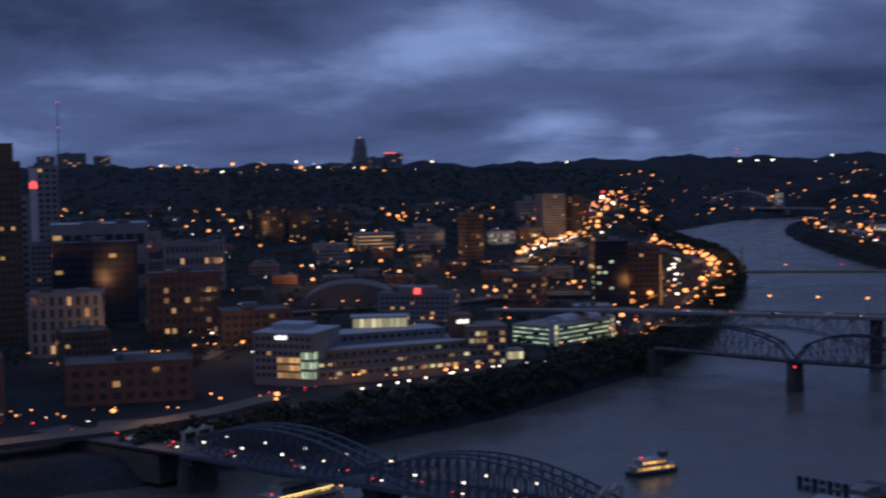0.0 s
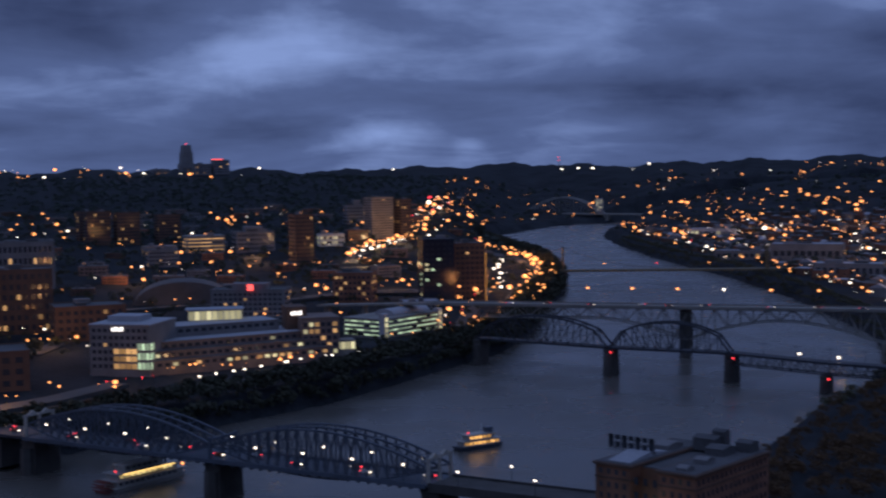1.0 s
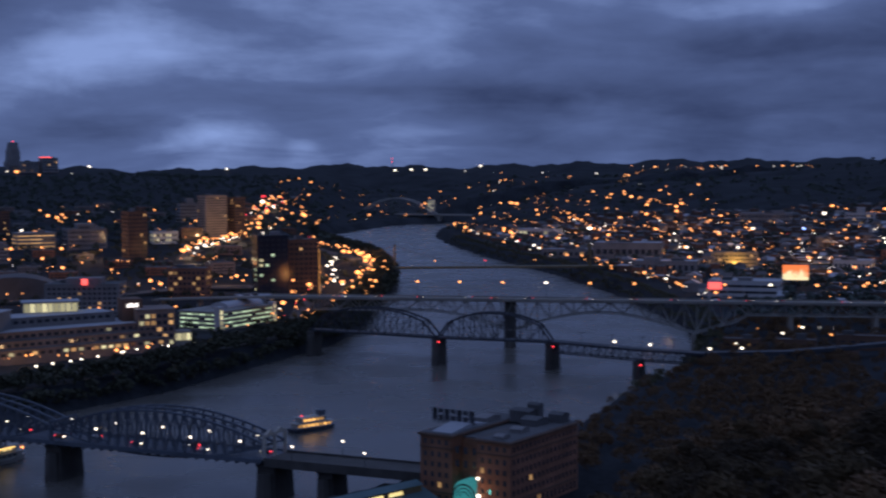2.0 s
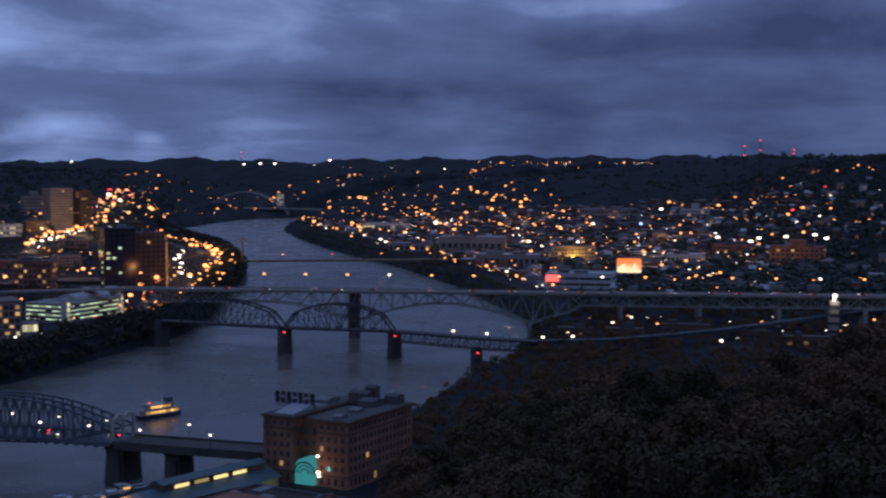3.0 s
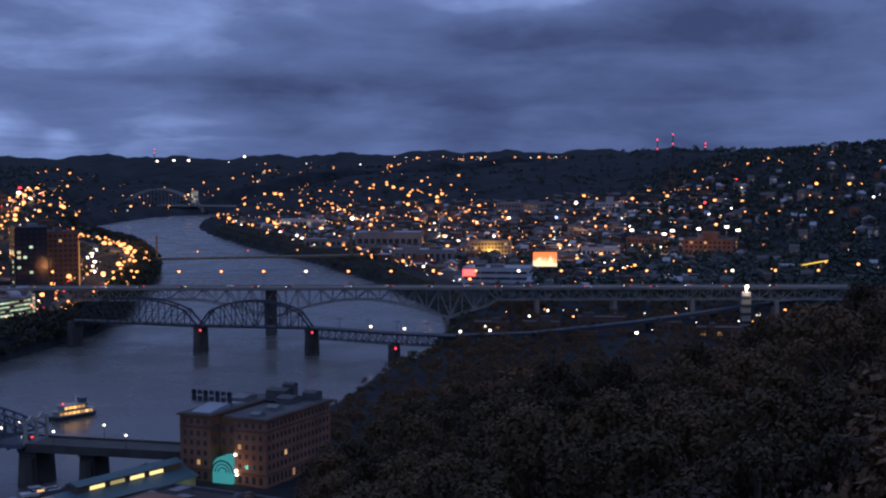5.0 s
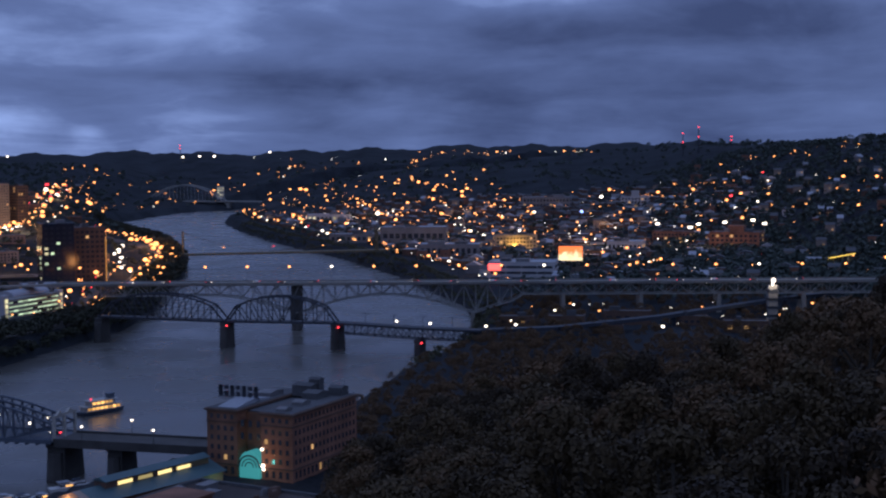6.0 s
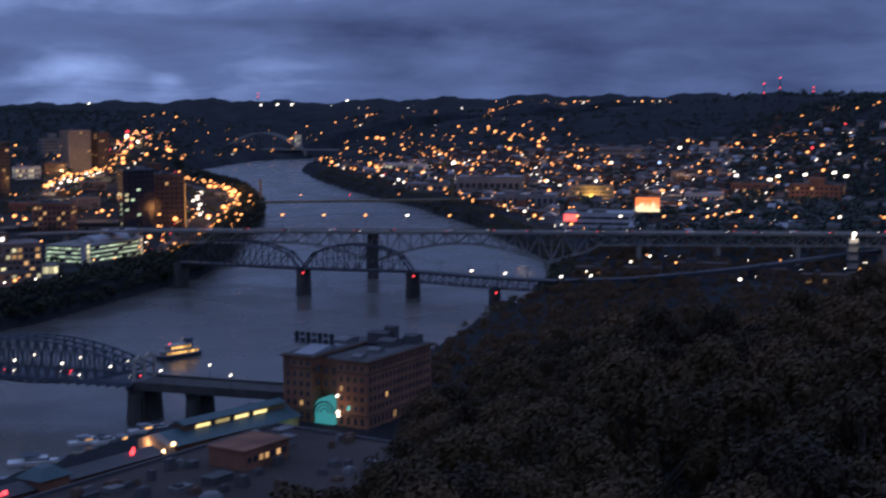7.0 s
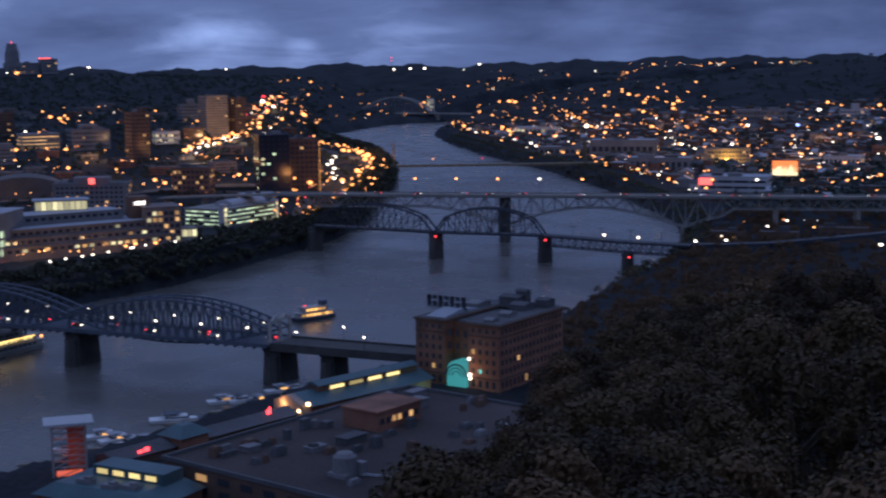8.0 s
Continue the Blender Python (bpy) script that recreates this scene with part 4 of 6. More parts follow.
# ---- the old station building and the dockside on the south bank ----
def station_building():
    base = 11.5
    b = thing("station_building", "seven-storey red-brown brick office with a teal-lit arched window", "building", -61, 557, base, radians(-26))
    w, d, h = 39, 50, 26
    for x, y, sw, sd, sh in ((-12.5, 0, 14, d, h + 2), (12.5, 0, 14, d, h + 2), (0, 3, 11.4, d - 8, h + 1)):
        part("wall", Geo().box(x, y, -2, sw, sd, sh), BRICK, b, "red-brown brick wing")
    for x in (-12.5, 12.5):
        g = Geo()
        g.box(x, 0, h, 15.6, d + 1.6, 0.8)
        g.box(x, 0, h - 4.4, 14.6, d + 0.6, 0.5)
        g.box(x, 0, 5.0, 14.5, d + 0.5, 0.6)
        part("cornice", g, BRICK_DARK, b, "projecting dark cornice")
    part("roof", Geo().box(-12.5, 0, h + 0.81, 13.6, d - 0.6, 0.2).box(12.5, 0, h + 0.81, 13.6, d - 0.6, 0.2).box(0, 3, h - 0.9, 11.2, d - 9, 0.4), ROOF, b)
    for x in (-12.5, 12.5):
        facade(b, 12.5, d / 2 + 0.05, 0, 6, h - 5, 4, 4, 0.02, (PANE_WARM,), (0.42, 0.5), cx=x)
        facade(b, 12.5, d / 2 + 0.05, 0, h - 4, h - 0.5, 1, 4, 0.0, (PANE_WARM,), (0.42, 0.5), cx=x)
        facade(b, 12.5, d / 2 + 0.05, 0, 0.5, 5, 1, 4, 0.05, (PANE_WARM,), (0.45, 0.6), cx=x)
    facade(b, 11, d / 2 - 1.0, 0, 14, h - 2, 2, 3, 0.1, (PANE_WARM,), (0.4, 0.5))
    facade(b, d * 0.96, w / 2 + 0.05, math.pi / 2, 6, h - 5, 4, 16, 0.02, (PANE_WARM,), (0.42, 0.5))
    facade(b, d * 0.96, w / 2 + 0.05, math.pi / 2, h - 4, h - 0.5, 1, 16, 0.0, (PANE_WARM,), (0.42, 0.5))
    facade(b, d * 0.96, w / 2 + 0.05, math.pi / 2, 0.5, 5, 1, 16, 0.05, (PANE_WARM,), (0.42, 0.6))
    # arched teal window over the entrance
    teal = glow("teal_lit_glass", (0.07, 0.44, 0.46), 0.42, True)
    pts = [(-4.6, 0.6), (4.6, 0.6)] + [(4.6 * math.cos(math.pi * i / 14), 6.5 + 4.6 * math.sin(math.pi * i / 14)) for i in range(15)]
    y0 = -d / 2 - 0.1
    g = Geo()
    m = len(pts)
    g.add([(x, y0, z) for x, z in pts] + [(x, y0 + 6, z) for x, z in pts], [tuple(range(m)), tuple(range(2 * m - 1, m - 1, -1))] + [(i, m + i, m + (i + 1) % m, (i + 1) % m) for i in range(m)])
    win = part("arched_window", g, teal, b, "teal-lit arched entrance window")
    bars = Geo()
    for r in (1.9, 3.3, 4.7):
        prev = None
        for i in range(15):
            q = math.pi * i / 14
            p = (r * math.cos(q), y0 - 0.15, 5.0 + r * 0.95 * math.sin(q))
            if prev:
                bars.beam(prev, p, 0.22, 0.35 if r < 4 else 0.6)
            prev = p
    part("glazing_frame", bars, STEEL_DARK, win, "dark curved glazing bars")
    lights = Geo().ball(6.6, y0 - 0.7, 6.2, 0.75).ball(6.9, y0 - 0.7, 4.8, 0.6).ball(6.4, y0 - 0.8, 12.6, 0.6)
    part("entrance_lamps", lights, LAMP_WHITE, b, "warm white entrance lamps")
    # roof plant
    for px, py, sx, sy, sz in ((0, 18, 9, 8, 4.5), (9, 10, 7, 9, 3.2), (14, 20, 6, 6, 4), (-11, 8, 6, 10, 2.5), (12, -6, 5, 6, 2.2), (3, 21, 5, 4, 6.5), (13, -20, 4, 5, 1.8)):
        part("roof_unit", Geo().box(px, py, h + 0.2, sx, sy, sz).gable(px, py, h + 0.2 + sz, sx * 1.05, sy * 1.05, 0.8), GREY if sz < 3 else ROOF, b)
    part("skylight", Geo().gable(-12, -9, h + 1.0, 9, 26, 1.8), ROOF_PALE, b, "pale sloping skylight")


station_building()
rs = thing("roof_sign", "row of seven big sign letters seen from behind on a scaffold", "sign", -79, 557, 38.5, radians(-26))
g = Geo()
for i in range(7):
    x0 = -8.4 + i * 2.8
    for q in (-0.8, 0.8):
        g.beam((x0 + q, 0.2, 0), (x0 + q, 0.2, 5.8), 0.16)
        g.beam((x0 + q, 0.2, 3), (x0 + q, 1.8, 0), 0.12)
for hh in (1.2, 3.0, 4.8):
    g.beam((-10, 0.3, hh), (10, 0.3, hh), 0.16)
part("scaffold", g, STEEL_DARK, rs)
for i in range(7):
    x0 = -8.4 + i * 2.8
    part("letter_block", Geo().box(x0, 0, 1.6, 1.9, 0.3, 1.9 if i % 2 else 4.4).box(x0, 0, 4.4, 1.9, 0.3, 1.6), STEEL_DARK, rs, "plain dark letter block")


def dockside():
    # big flat-roofed brick block in front
    t = math.atan2(492 - 393, -84 + 142)
    ln, dp = 115, 90
    c, s = math.cos(t), math.sin(t)
    cx, cy = (-142 - 84) / 2 + s * dp / 2, (393 + 492) / 2 - c * dp / 2
    z = 11.5
    b = thing("brick_market_hall", "large red-brick hall with a dark flat roof", "building", cx, cy, z, t)
    part("wall", Geo().box(0, 0, -3, ln, dp, 12.5), BRICK_DARK, b)
    g = Geo()
    for q in (-1, 1):
        g.box(0, q * dp / 2, 9.5, ln + 1, 0.9, 1.3)
        g.box(q * ln / 2, 0, 9.5, 0.9, dp - 1, 1.3)
    part("parapet", g, ROOF, b, "dark parapet edge")
    part("roof", Geo().box(0, 0, 9.52, ln - 1.2, dp - 1.2, 0.3), surface("brown_roof_felt", (0.046, 0.034, 0.031), 0.9, scale=0.12, vary=0.55), b)
    facade(b, dp * 0.94, ln / 2 + 0.1, -math.pi / 2, 0.8, 8.6, 2, 9, 0.1, (PANE_WARM,), (0.5, 0.5))
    fan = part("cooling_unit", Geo().box(-38, -11, 9.8, 8, 7, 1.2).tube(-38, -11, 11, 15.5, 3.7, 3.4, 16).ball(-38, -11, 15.3, 3.4, 0.5).box(-35, -14.5, 9.8, 2.4, 3, 4), GREY, b, "rounded grey cooling unit")
    part("duct", Geo().beam((-36, -15, 10.4), (-33, -24, 10.4), 0.6), ROOF_PALE, b, "pale roof duct")
    part("penthouse", Geo().box(14, 20, 9.8, 22, 15, 6).box(14, 20, 15.8, 23, 16, 0.7), BRICK, b, "red-brick rooftop storey")
    facade(b, 20, 7.6, 0, 10.4, 15.0, 1, 7, 0.3, (PANE_WARM,), (0.6, 0.4), cx=14, cy=20)
    for px, py, sx, sy, sz in ((-36, 30, 5, 4, 1.6), (-20, 30, 2, 2, 3), (-44, 32, 6, 3, 1.2), (-8, 34, 3, 2, 3.5), (30, 34, 6, 4, 2), (-10, 12, 9, 5, 2.0), (36, 24, 8, 5, 2.8), (48, 34, 7, 4, 2.2), (-2, 30, 3, 3, 2.0), (-24, 14, 6, 4, 1.4)):
        part("roof_unit", Geo().box(px, py, 9.8, sx, sy, sz).box(px, py, 9.8 + sz, sx * 1.1, sy * 1.1, 0.25), ROOF if px % 3 else GREY, b)
    r2 = random.Random(3)
    for k in range(34):
        px, py, sx, sy, sz = r2.uniform(-50, 54), r2.uniform(-20, 42), r2.uniform(1.2, 5), r2.uniform(1.2, 4), r2.uniform(0.7, 3.2)
        if abs(px - 14) < 15 and abs(py - 20) < 11 or abs(px + 38) < 8 and abs(py + 11) < 8:
            continue
        part("roof_unit", Geo().box(px, py, 9.8, sx, sy, sz, 0, 0.92).box(px, py, 9.8 + sz, sx * 0.7, sy * 0.7, 0.4), (ROOF, GREY, BRICK_DARK)[k % 3], b)
    # freight house with clerestory, towards the bridge
    a0, a1 = Vector((-124, 484)), Vector((-88, 532))
    dv = a1 - a0
    t2 = math.atan2(dv.y, dv.x)
    m = (a0 + a1) / 2
    f = thing("freight_house", "long brick freight house with a blue-green roof and lit clerestory", "building", m.x, m.y, z, t2)
    L2 = dv.length
    part("wall", Geo().box(0, 0, -2, L2, 17, 7.5), BRICK, f)
    part("roof", Geo().gable(0, 0, 5.5, L2 + 2, 20, 3.6), ROOF_GREEN, f, "blue-green metal roof")
    cl = part("clerestory", Geo().box(3, 0, 6.5, L2 - 10, 6, 4.0), BRICK_DARK, f)
    part("roof", Geo().gable(3, 0, 10.5, L2 - 9, 7.4, 1.4), ROOF_GREEN, cl)
    for i in range(4):
        pane(cl, -13.0 + i * 9.4, -3.1, 9.0, 6.8, 1.3, 0, PANE_YELLOW)
    part("gable_wall", Geo().box(-L2 / 2 - 2, 0, -1, 4, 16, 7).gable(-L2 / 2 - 2, 0, 6, 4.5, 16.5, 3, 0), TAN, f, "warmly lit gable porch")
    part("gable_lamps", Geo().ball(-L2 / 2 - 4.2, -6.5, 3.8, 0.75).ball(-L2 / 2 - 4.2, -1.5, 3.2, 0.75).ball(-L2 / 2 - 2, -9.2, 6.5, 0.8), glow("warm_flood", (1.0, 0.62, 0.3), 6.0), f, "warm flood lamps")
    # long low shed roof beside the quay
    q0, q1 = Vector((-168, 412)), Vector((-126, 478))
    dv = q1 - q0
    m = (q0 + q1) / 2
    sh = thing("quay_shed", "long low dark-roofed quay shed", "shed", m.x, m.y, z, math.atan2(dv.y, dv.x))
    part("wall", Geo().box(0, 0, -2, dv.length, 11, 5.5), BRICK_DARK, sh)
    part("roof", Geo().gable(0, 0, 3.5, dv.length + 1, 13, 2.0), ROOF, sh)
    kk = thing("kiosk", "small pavilion with a blue-green hipped roof", "kiosk", -150, 436, z, t)
    part("wall", Geo().box(0, 0, -1, 12, 10, 7), BRICK, kk)
    part("roof", Geo().box(0, 0, 6, 14, 12, 3.2, 0, 0.35), ROOF_GREEN, kk)
    # restaurant with a teal roof and lit dormers
    r = thing("dock_restaurant", "dockside restaurant with a blue-green roof and lit dormer windows", "building", -150, 377, z, radians(-20))
    part("wall", Geo().box(0, 0, -2, 40, 26, 6.5), BRICK, r)
    part("roof", Geo().box(0, 0, 4.5, 42, 28, 3.5, 0, 0.72), ROOF_GREEN, r, "blue-green hipped roof")
    up = part("upper_storey", Geo().box(3, 5, 7.6, 26, 9, 3.4), ROOF_GREEN, r)
    for i in range(4):
        pane(up, -6.5 + i * 6, 0.4, 9.4, 4.0, 1.5, 0, PANE_YELLOW)
    for px, py in ((-6, -7), (4, -8), (10, -6)):
        part("roof_unit", Geo().box(px, py, 7.6, 5, 3, 1.6).box(px + 1, py, 9.2, 2, 2, 0.8), GREY, r)
    # tall red-lit gantry tower with a white canopy
    tw = thing("gantry_tower", "red-lit lattice gantry tower under a white canopy", "tower", -177, 405, z, radians(25))
    g = Geo()
    for x in (-5, 5):
        for y in (-3.5, 3.5):
            g.beam((x, y, -1), (x, y, 17), 0.6)
    for i in range(5):
        for y in (-3.5, 3.5):
            g.beam((-5, y, i * 3.6), (5, y, i * 3.6), 0.35)
            g.beam((-5, y, i * 3.6), (5, y, i * 3.6 + 3.4), 0.25)
    part("frame", g, STEEL_GREY, tw)
    # red light on the tower is put into this panel's colour
    part("backing", Geo().box(2.4, 3.9, 0, 5.4, 0.4, 14.0), surface("panel_tinted_red_lit", (0.24, 0.09, 0.06), 0.6), tw, "wall panel coloured red for the red light")
    part("canopy", Geo().box(0, 0, 17, 15, 11, 0.7), WHITE, tw, "white flat canopy")
    # glowing slab added to redden the tower from below
    part("floor_light", Geo().box(0, 0, 0.4, 8, 5, 0.5), glow("red_floor_glow", (1.0, 0.16, 0.06), 0.5, True), tw, "added red glowing floor slab")
    for px, py, w, hh in ((-130, 468, 2.0, 4.2), (-158, 419, 5.0, 2.2)):
        sg = thing("neon_sign", "red neon sign over the quay", "sign", px, py, z + 1.5, t)
        part("post", Geo().box(0, 0.5, -1, 0.4, 0.4, 4), STEEL_DARK, sg)
        sign(sg, 0, 0, 1.6, w, hh, 0, glow("red_neon", (1.0, 0.05, 0.06), 3.5), 2)
    qz = Geo()
    qz.prism([(-205, 388), (-182, 398), (-150, 470), (-128, 520), (-136, 527), (-160, 478), (-190, 425)], 2, 9.0)
    solid("quay_wall", qz, CONCRETE, "concrete quay wall along the marina", "quay", "structure")


PANE_YELLOW = lit_pane("yellow_lit_clerestory", (1.0, 0.78, 0.32), 0.8)
dockside()


# ---- the south side ----
rw = building("car_showroom", "low white-banded showroom with a red lit end", 87, 1354, 64, 40, 19, -10, WHITE, ROOF_PALE, 3, 4, 2, 0.0, fill=(0.97, 0.4))
part("red_fascia", Geo().box(-26, -20.5, 12, 12, 1.2, 6), SIGN_RED, rw, "glowing red fascia")
building("brick_hall", "tan hall with golden lights along its foot", 102, 1754, 53, 25, 21, 3, TAN, ROOF, 4, 12, 4, 0.12)
building("shed", "big pale industrial shed by the river", -26, 1914, 89, 45, 24, -5, GREY, ROOF_PALE, 1, 10, 4, 0.1, fill=(0.7, 0.3), category="shed")
building("shed", "low grey shed with a pale roof", 20, 1686, 74, 40, 15, -7, GREY, ROOF_PALE, 1, 10, 4, 0.1, category="shed")
building("church_block", "pale block with a short tower on the slope", 360, 2495, 49, 30, 20, -16, WHITE, ROOF, 3, 8, 4, 0.08, setback=(12, 12, 10))
building("store", "low white store with a pale roof", 240, 1740, 44, 35, 13, -16, WHITE, ROOF_PALE, 1, 8, 4, 0.3)
building("long_hall", "long pale hall on the flats", 209, 2575, 89, 40, 20, -10, GREY, ROOF_PALE, 2, 14, 3, 0.1)
building("school_block", "brick block beside the floodlit field", 321, 1872, 51, 30, 17, -20, BRICK, ROOF, 3, 10, 4, 0.15)
building("brewery_block", "tan brick industrial block with lit windows", 374, 1723, 61, 40, 24, -22, BRICK, ROOF, 4, 10, 5, 0.16, setback=(20, 16, 8))
building("shed", "pale shed with red lit canopy", -189, 2541, 78, 40, 13, -1, WHITE, ROOF_PALE, 1, 10, 3, 0.5, (PANE_COOL,), category="shed")
building("shed", "low warehouse by the river", -111, 1966, 69, 30, 12, -2, GREY, ROOF_PALE, 1, 9, 3, 0.4, category="shed")
building("small_tower", "pale lit tower beyond the arch bridge", -540, 3560, 18, 14, 30, 9, WHITE, ROOF, 5, 3, 2, 0.8, (PANE_COOL,))
cp = thing("filling_station", "bright yellow sloping station canopy", "canopy", 424, 1452, gz(424, 1452), radians(-41))
part("roof", Geo().beam((-14, 0, 9), (14, 0, 15), 9, 0.8), glow("yellow_canopy", (1.0, 0.66, 0.12), 1.3), cp, "yellow lit canopy roof")
part("post", Geo().box(-8, 0, -1, 1, 1, 10), STEEL_GREY, cp)
part("post", Geo().box(8, 0, -1, 1, 1, 13), STEEL_GREY, cp)
ls = thing("lit_shop", "small white brightly lit shop", "shop", 406, 1480, gz(406, 1480), radians(-20))
part("wall", Geo().box(0, 0, -1, 20, 14, 8), WHITE, ls)
part("roof", Geo().gable(0, 0, 7, 21, 15, 4), ROOF_PALE, ls)
for j in range(4):
    pane(ls, -7.2 + j * 4.8, -7.1, 3.6, 4.0, 4.4, 0, PANE_COOL)

bb = thing("billboard", "brightly lit orange and cream billboard on a post", "billboard", 143, 1461, 12, radians(-6))
part("post", Geo().tube(0, 1.2, -1, 14, 0.9, 0.9, 10), STEEL_DARK, bb)
part("frame", Geo().box(0, 0.4, 10.4, 26, 0.8, 16), STEEL_DARK, bb)


def billboard_face():
    m = glow("billboard_picture", (1.0, 0.45, 0.15), 1.1)
    nt = m.node_tree
    co = nt.nodes.new("ShaderNodeTexCoord")
    n = nt.nodes.new("ShaderNodeTexNoise")
    n.inputs["Scale"].default_value = 0.11
    cut, mix = nt.nodes.new("ShaderNodeSeparateXYZ"), nt.nodes.new("ShaderNodeMath")
    mix.operation = "MULTIPLY_ADD"
    mix.inputs[1].default_value = -0.045
    ramp = nt.nodes.new("ShaderNodeValToRGB")
    ramp.color_ramp.elements[0].position, ramp.color_ramp.elements[0].color = 0.42, (1.0, 0.22, 0.06, 1)
    ramp.color_ramp.elements[1].position, ramp.color_ramp.elements[1].color = 0.58, (1.0, 0.85, 0.5, 1)
    nt.links.new(co.outputs["Object"], n.inputs["Vector"])
    nt.links.new(co.outputs["Object"], cut.inputs[0])
    shift = nt.nodes.new("ShaderNodeMath")
    shift.inputs[1].default_value = 0.80
    nt.links.new(cut.outputs[2], mix.inputs[0])
    nt.links.new(n.outputs[0], mix.inputs[2])
    nt.links.new(mix.outputs[0], shift.inputs[0])
    nt.links.new(shift.outputs[0], ramp.inputs[0])
    nt.links.new(ramp.outputs[0], nt.nodes["Principled BSDF"].inputs["Emission Color"])
    return m


part("picture", Geo().box(0, -0.1, 11, 25, 0.2, 15), billboard_face(), bb, "glowing abstract picture")

col = thing("floodlit_stack", "pale floodlit concrete stack beside the bridge", "stack", 250, 1030, 12)
part("shaft", Geo().box(0, 0, -1, 7, 7, 26, 0, 0.9), CONCRETE, col)
# dark bands put in for the unlit gaps between floodlit patches
for k in range(4):
    part("band", Geo().box(0, 0, 1.5 + k * 6.2, 7.3, 7.3, 1.9), STEEL_DARK, col, "dark band standing for an unlit gap on the shaft")
part("flood_lamp", Geo().ball(0, -4.2, 29, 1.5).box(0, -2, 25, 1, 1, 4), LAMP_WHITE, col, "bright white flood lamp")

for px, py, h in ((310, 1935, 22), (341, 1857, 21), (389, 1866, 22), (420, 1837, 22), (424, 1790, 21), (360, 1900, 20)):
    fm = thing("floodlight_mast", "tall sports-field floodlight mast", "mast", px, py, gz(px, py), 0, "field floodlights")
    part("pole", Geo().tube(0, 0, 0, h, 0.4, 0.25, 6), STEEL_GREY, fm)
    part("lamp_bank", Geo().box(0, 0, h, 5.2, 1.2, 2.6), LAMP_WHITE, fm, "white lamp bank")


# houses in rows: six kinds, then copies
def house_kind(i):
    w, d, h = 7.5 + (i % 3) * 2.0, 13 + (i % 2) * 4, 7.5 + (i * 7 % 5)
    wall = (BRICK, BRICK_DARK, TAN, GREY, BRICK, WHITE)[i]
    b = thing("row_house", ("red-brick row house with a gable roof", "dark brick row house under a gable roof", "tan brick row house in a street", "grey-sided house with a dark roof", "brick row house with a flat roof", "white-sided house with a dark roof")[i], "house", 0, -900 - 30 * i, 130, 0, "south side houses")
    part("wall", Geo().box(0, 0, -3, w, d, h + 3), wall, b)
    part("roof", Geo().box(0, 0, h, w + 0.4, d + 0.4, 0.5) if i == 4 else Geo().gable(0, 0, h, w + 0.8, d + 0.8, 3.0 + i % 2), ROOF if i % 3 else ROOF_PALE, b)
    for k, (x, z) in enumerate(((-w * 0.25, 2.4), (w * 0.25, 5.6))):
        pane(b, x, -d / 2 - 0.05, z, 1.4, 1.9, 0, PANE_WARM if (k + i) % 3 == 0 else PANE_DARK)
    return b


kinds = [house_kind(i) for i in range(6)]
along = Vector((-0.28, 0.96))
cross = Vector((0.96, 0.28))
spots = []
for row in range(26):
    for k in range(70):
        p = Vector((75, 1230)) + along * (k * 22 + (row % 2) * 8) + cross * (row * 34 - 40)
        if k % 6 == 5 or rnd.random() < 0.70:
            continue
        x, y = p.x + rnd.uniform(-3, 3), p.y + rnd.uniform(-3, 3)
        r, a = math.hypot(x, y), math.degrees(math.atan2(x, y))
        if r > 2750 or r < 1260 or a < -8 or a > 19.5:
            continue
        spots.append((x, y, math.radians(-16 + (0 if rnd.random() < 0.6 else 90))))
for k in range(45):
    a, r = math.radians(rnd.uniform(9, 19.5)), rnd.uniform(1900, 2900)
    spots.append((r * math.sin(a), r * math.cos(a), rnd.uniform(-0.8, 0.2)))
rnd.shuffle(spots)
xs = np.array([s[0] for s in spots])
ys = np.array([s[1] for s in spots])
clear = river_distance(xs, ys) > 45
zs = ground_z(xs, ys)
done = 0
for (x, y, t), ok, z in zip(spots, clear, zs):
    if not ok or done >= 270:
        continue
    done += 1
    k = rnd.choice(kinds)
    ob = copy_thing(k, Matrix.Translation((x, y, float(z))) @ Matrix.Rotation(t, 4, "Z"))
for k, (x, y) in zip(kinds, ((60, 1420), (150, 1560), (230, 1600), (90, 2050), (180, 2150), (300, 2080))):
    k.matrix_basis = Matrix.Translation((x, y, gz(x, y))) @ Matrix.Rotation(-0.25, 4, "Z")


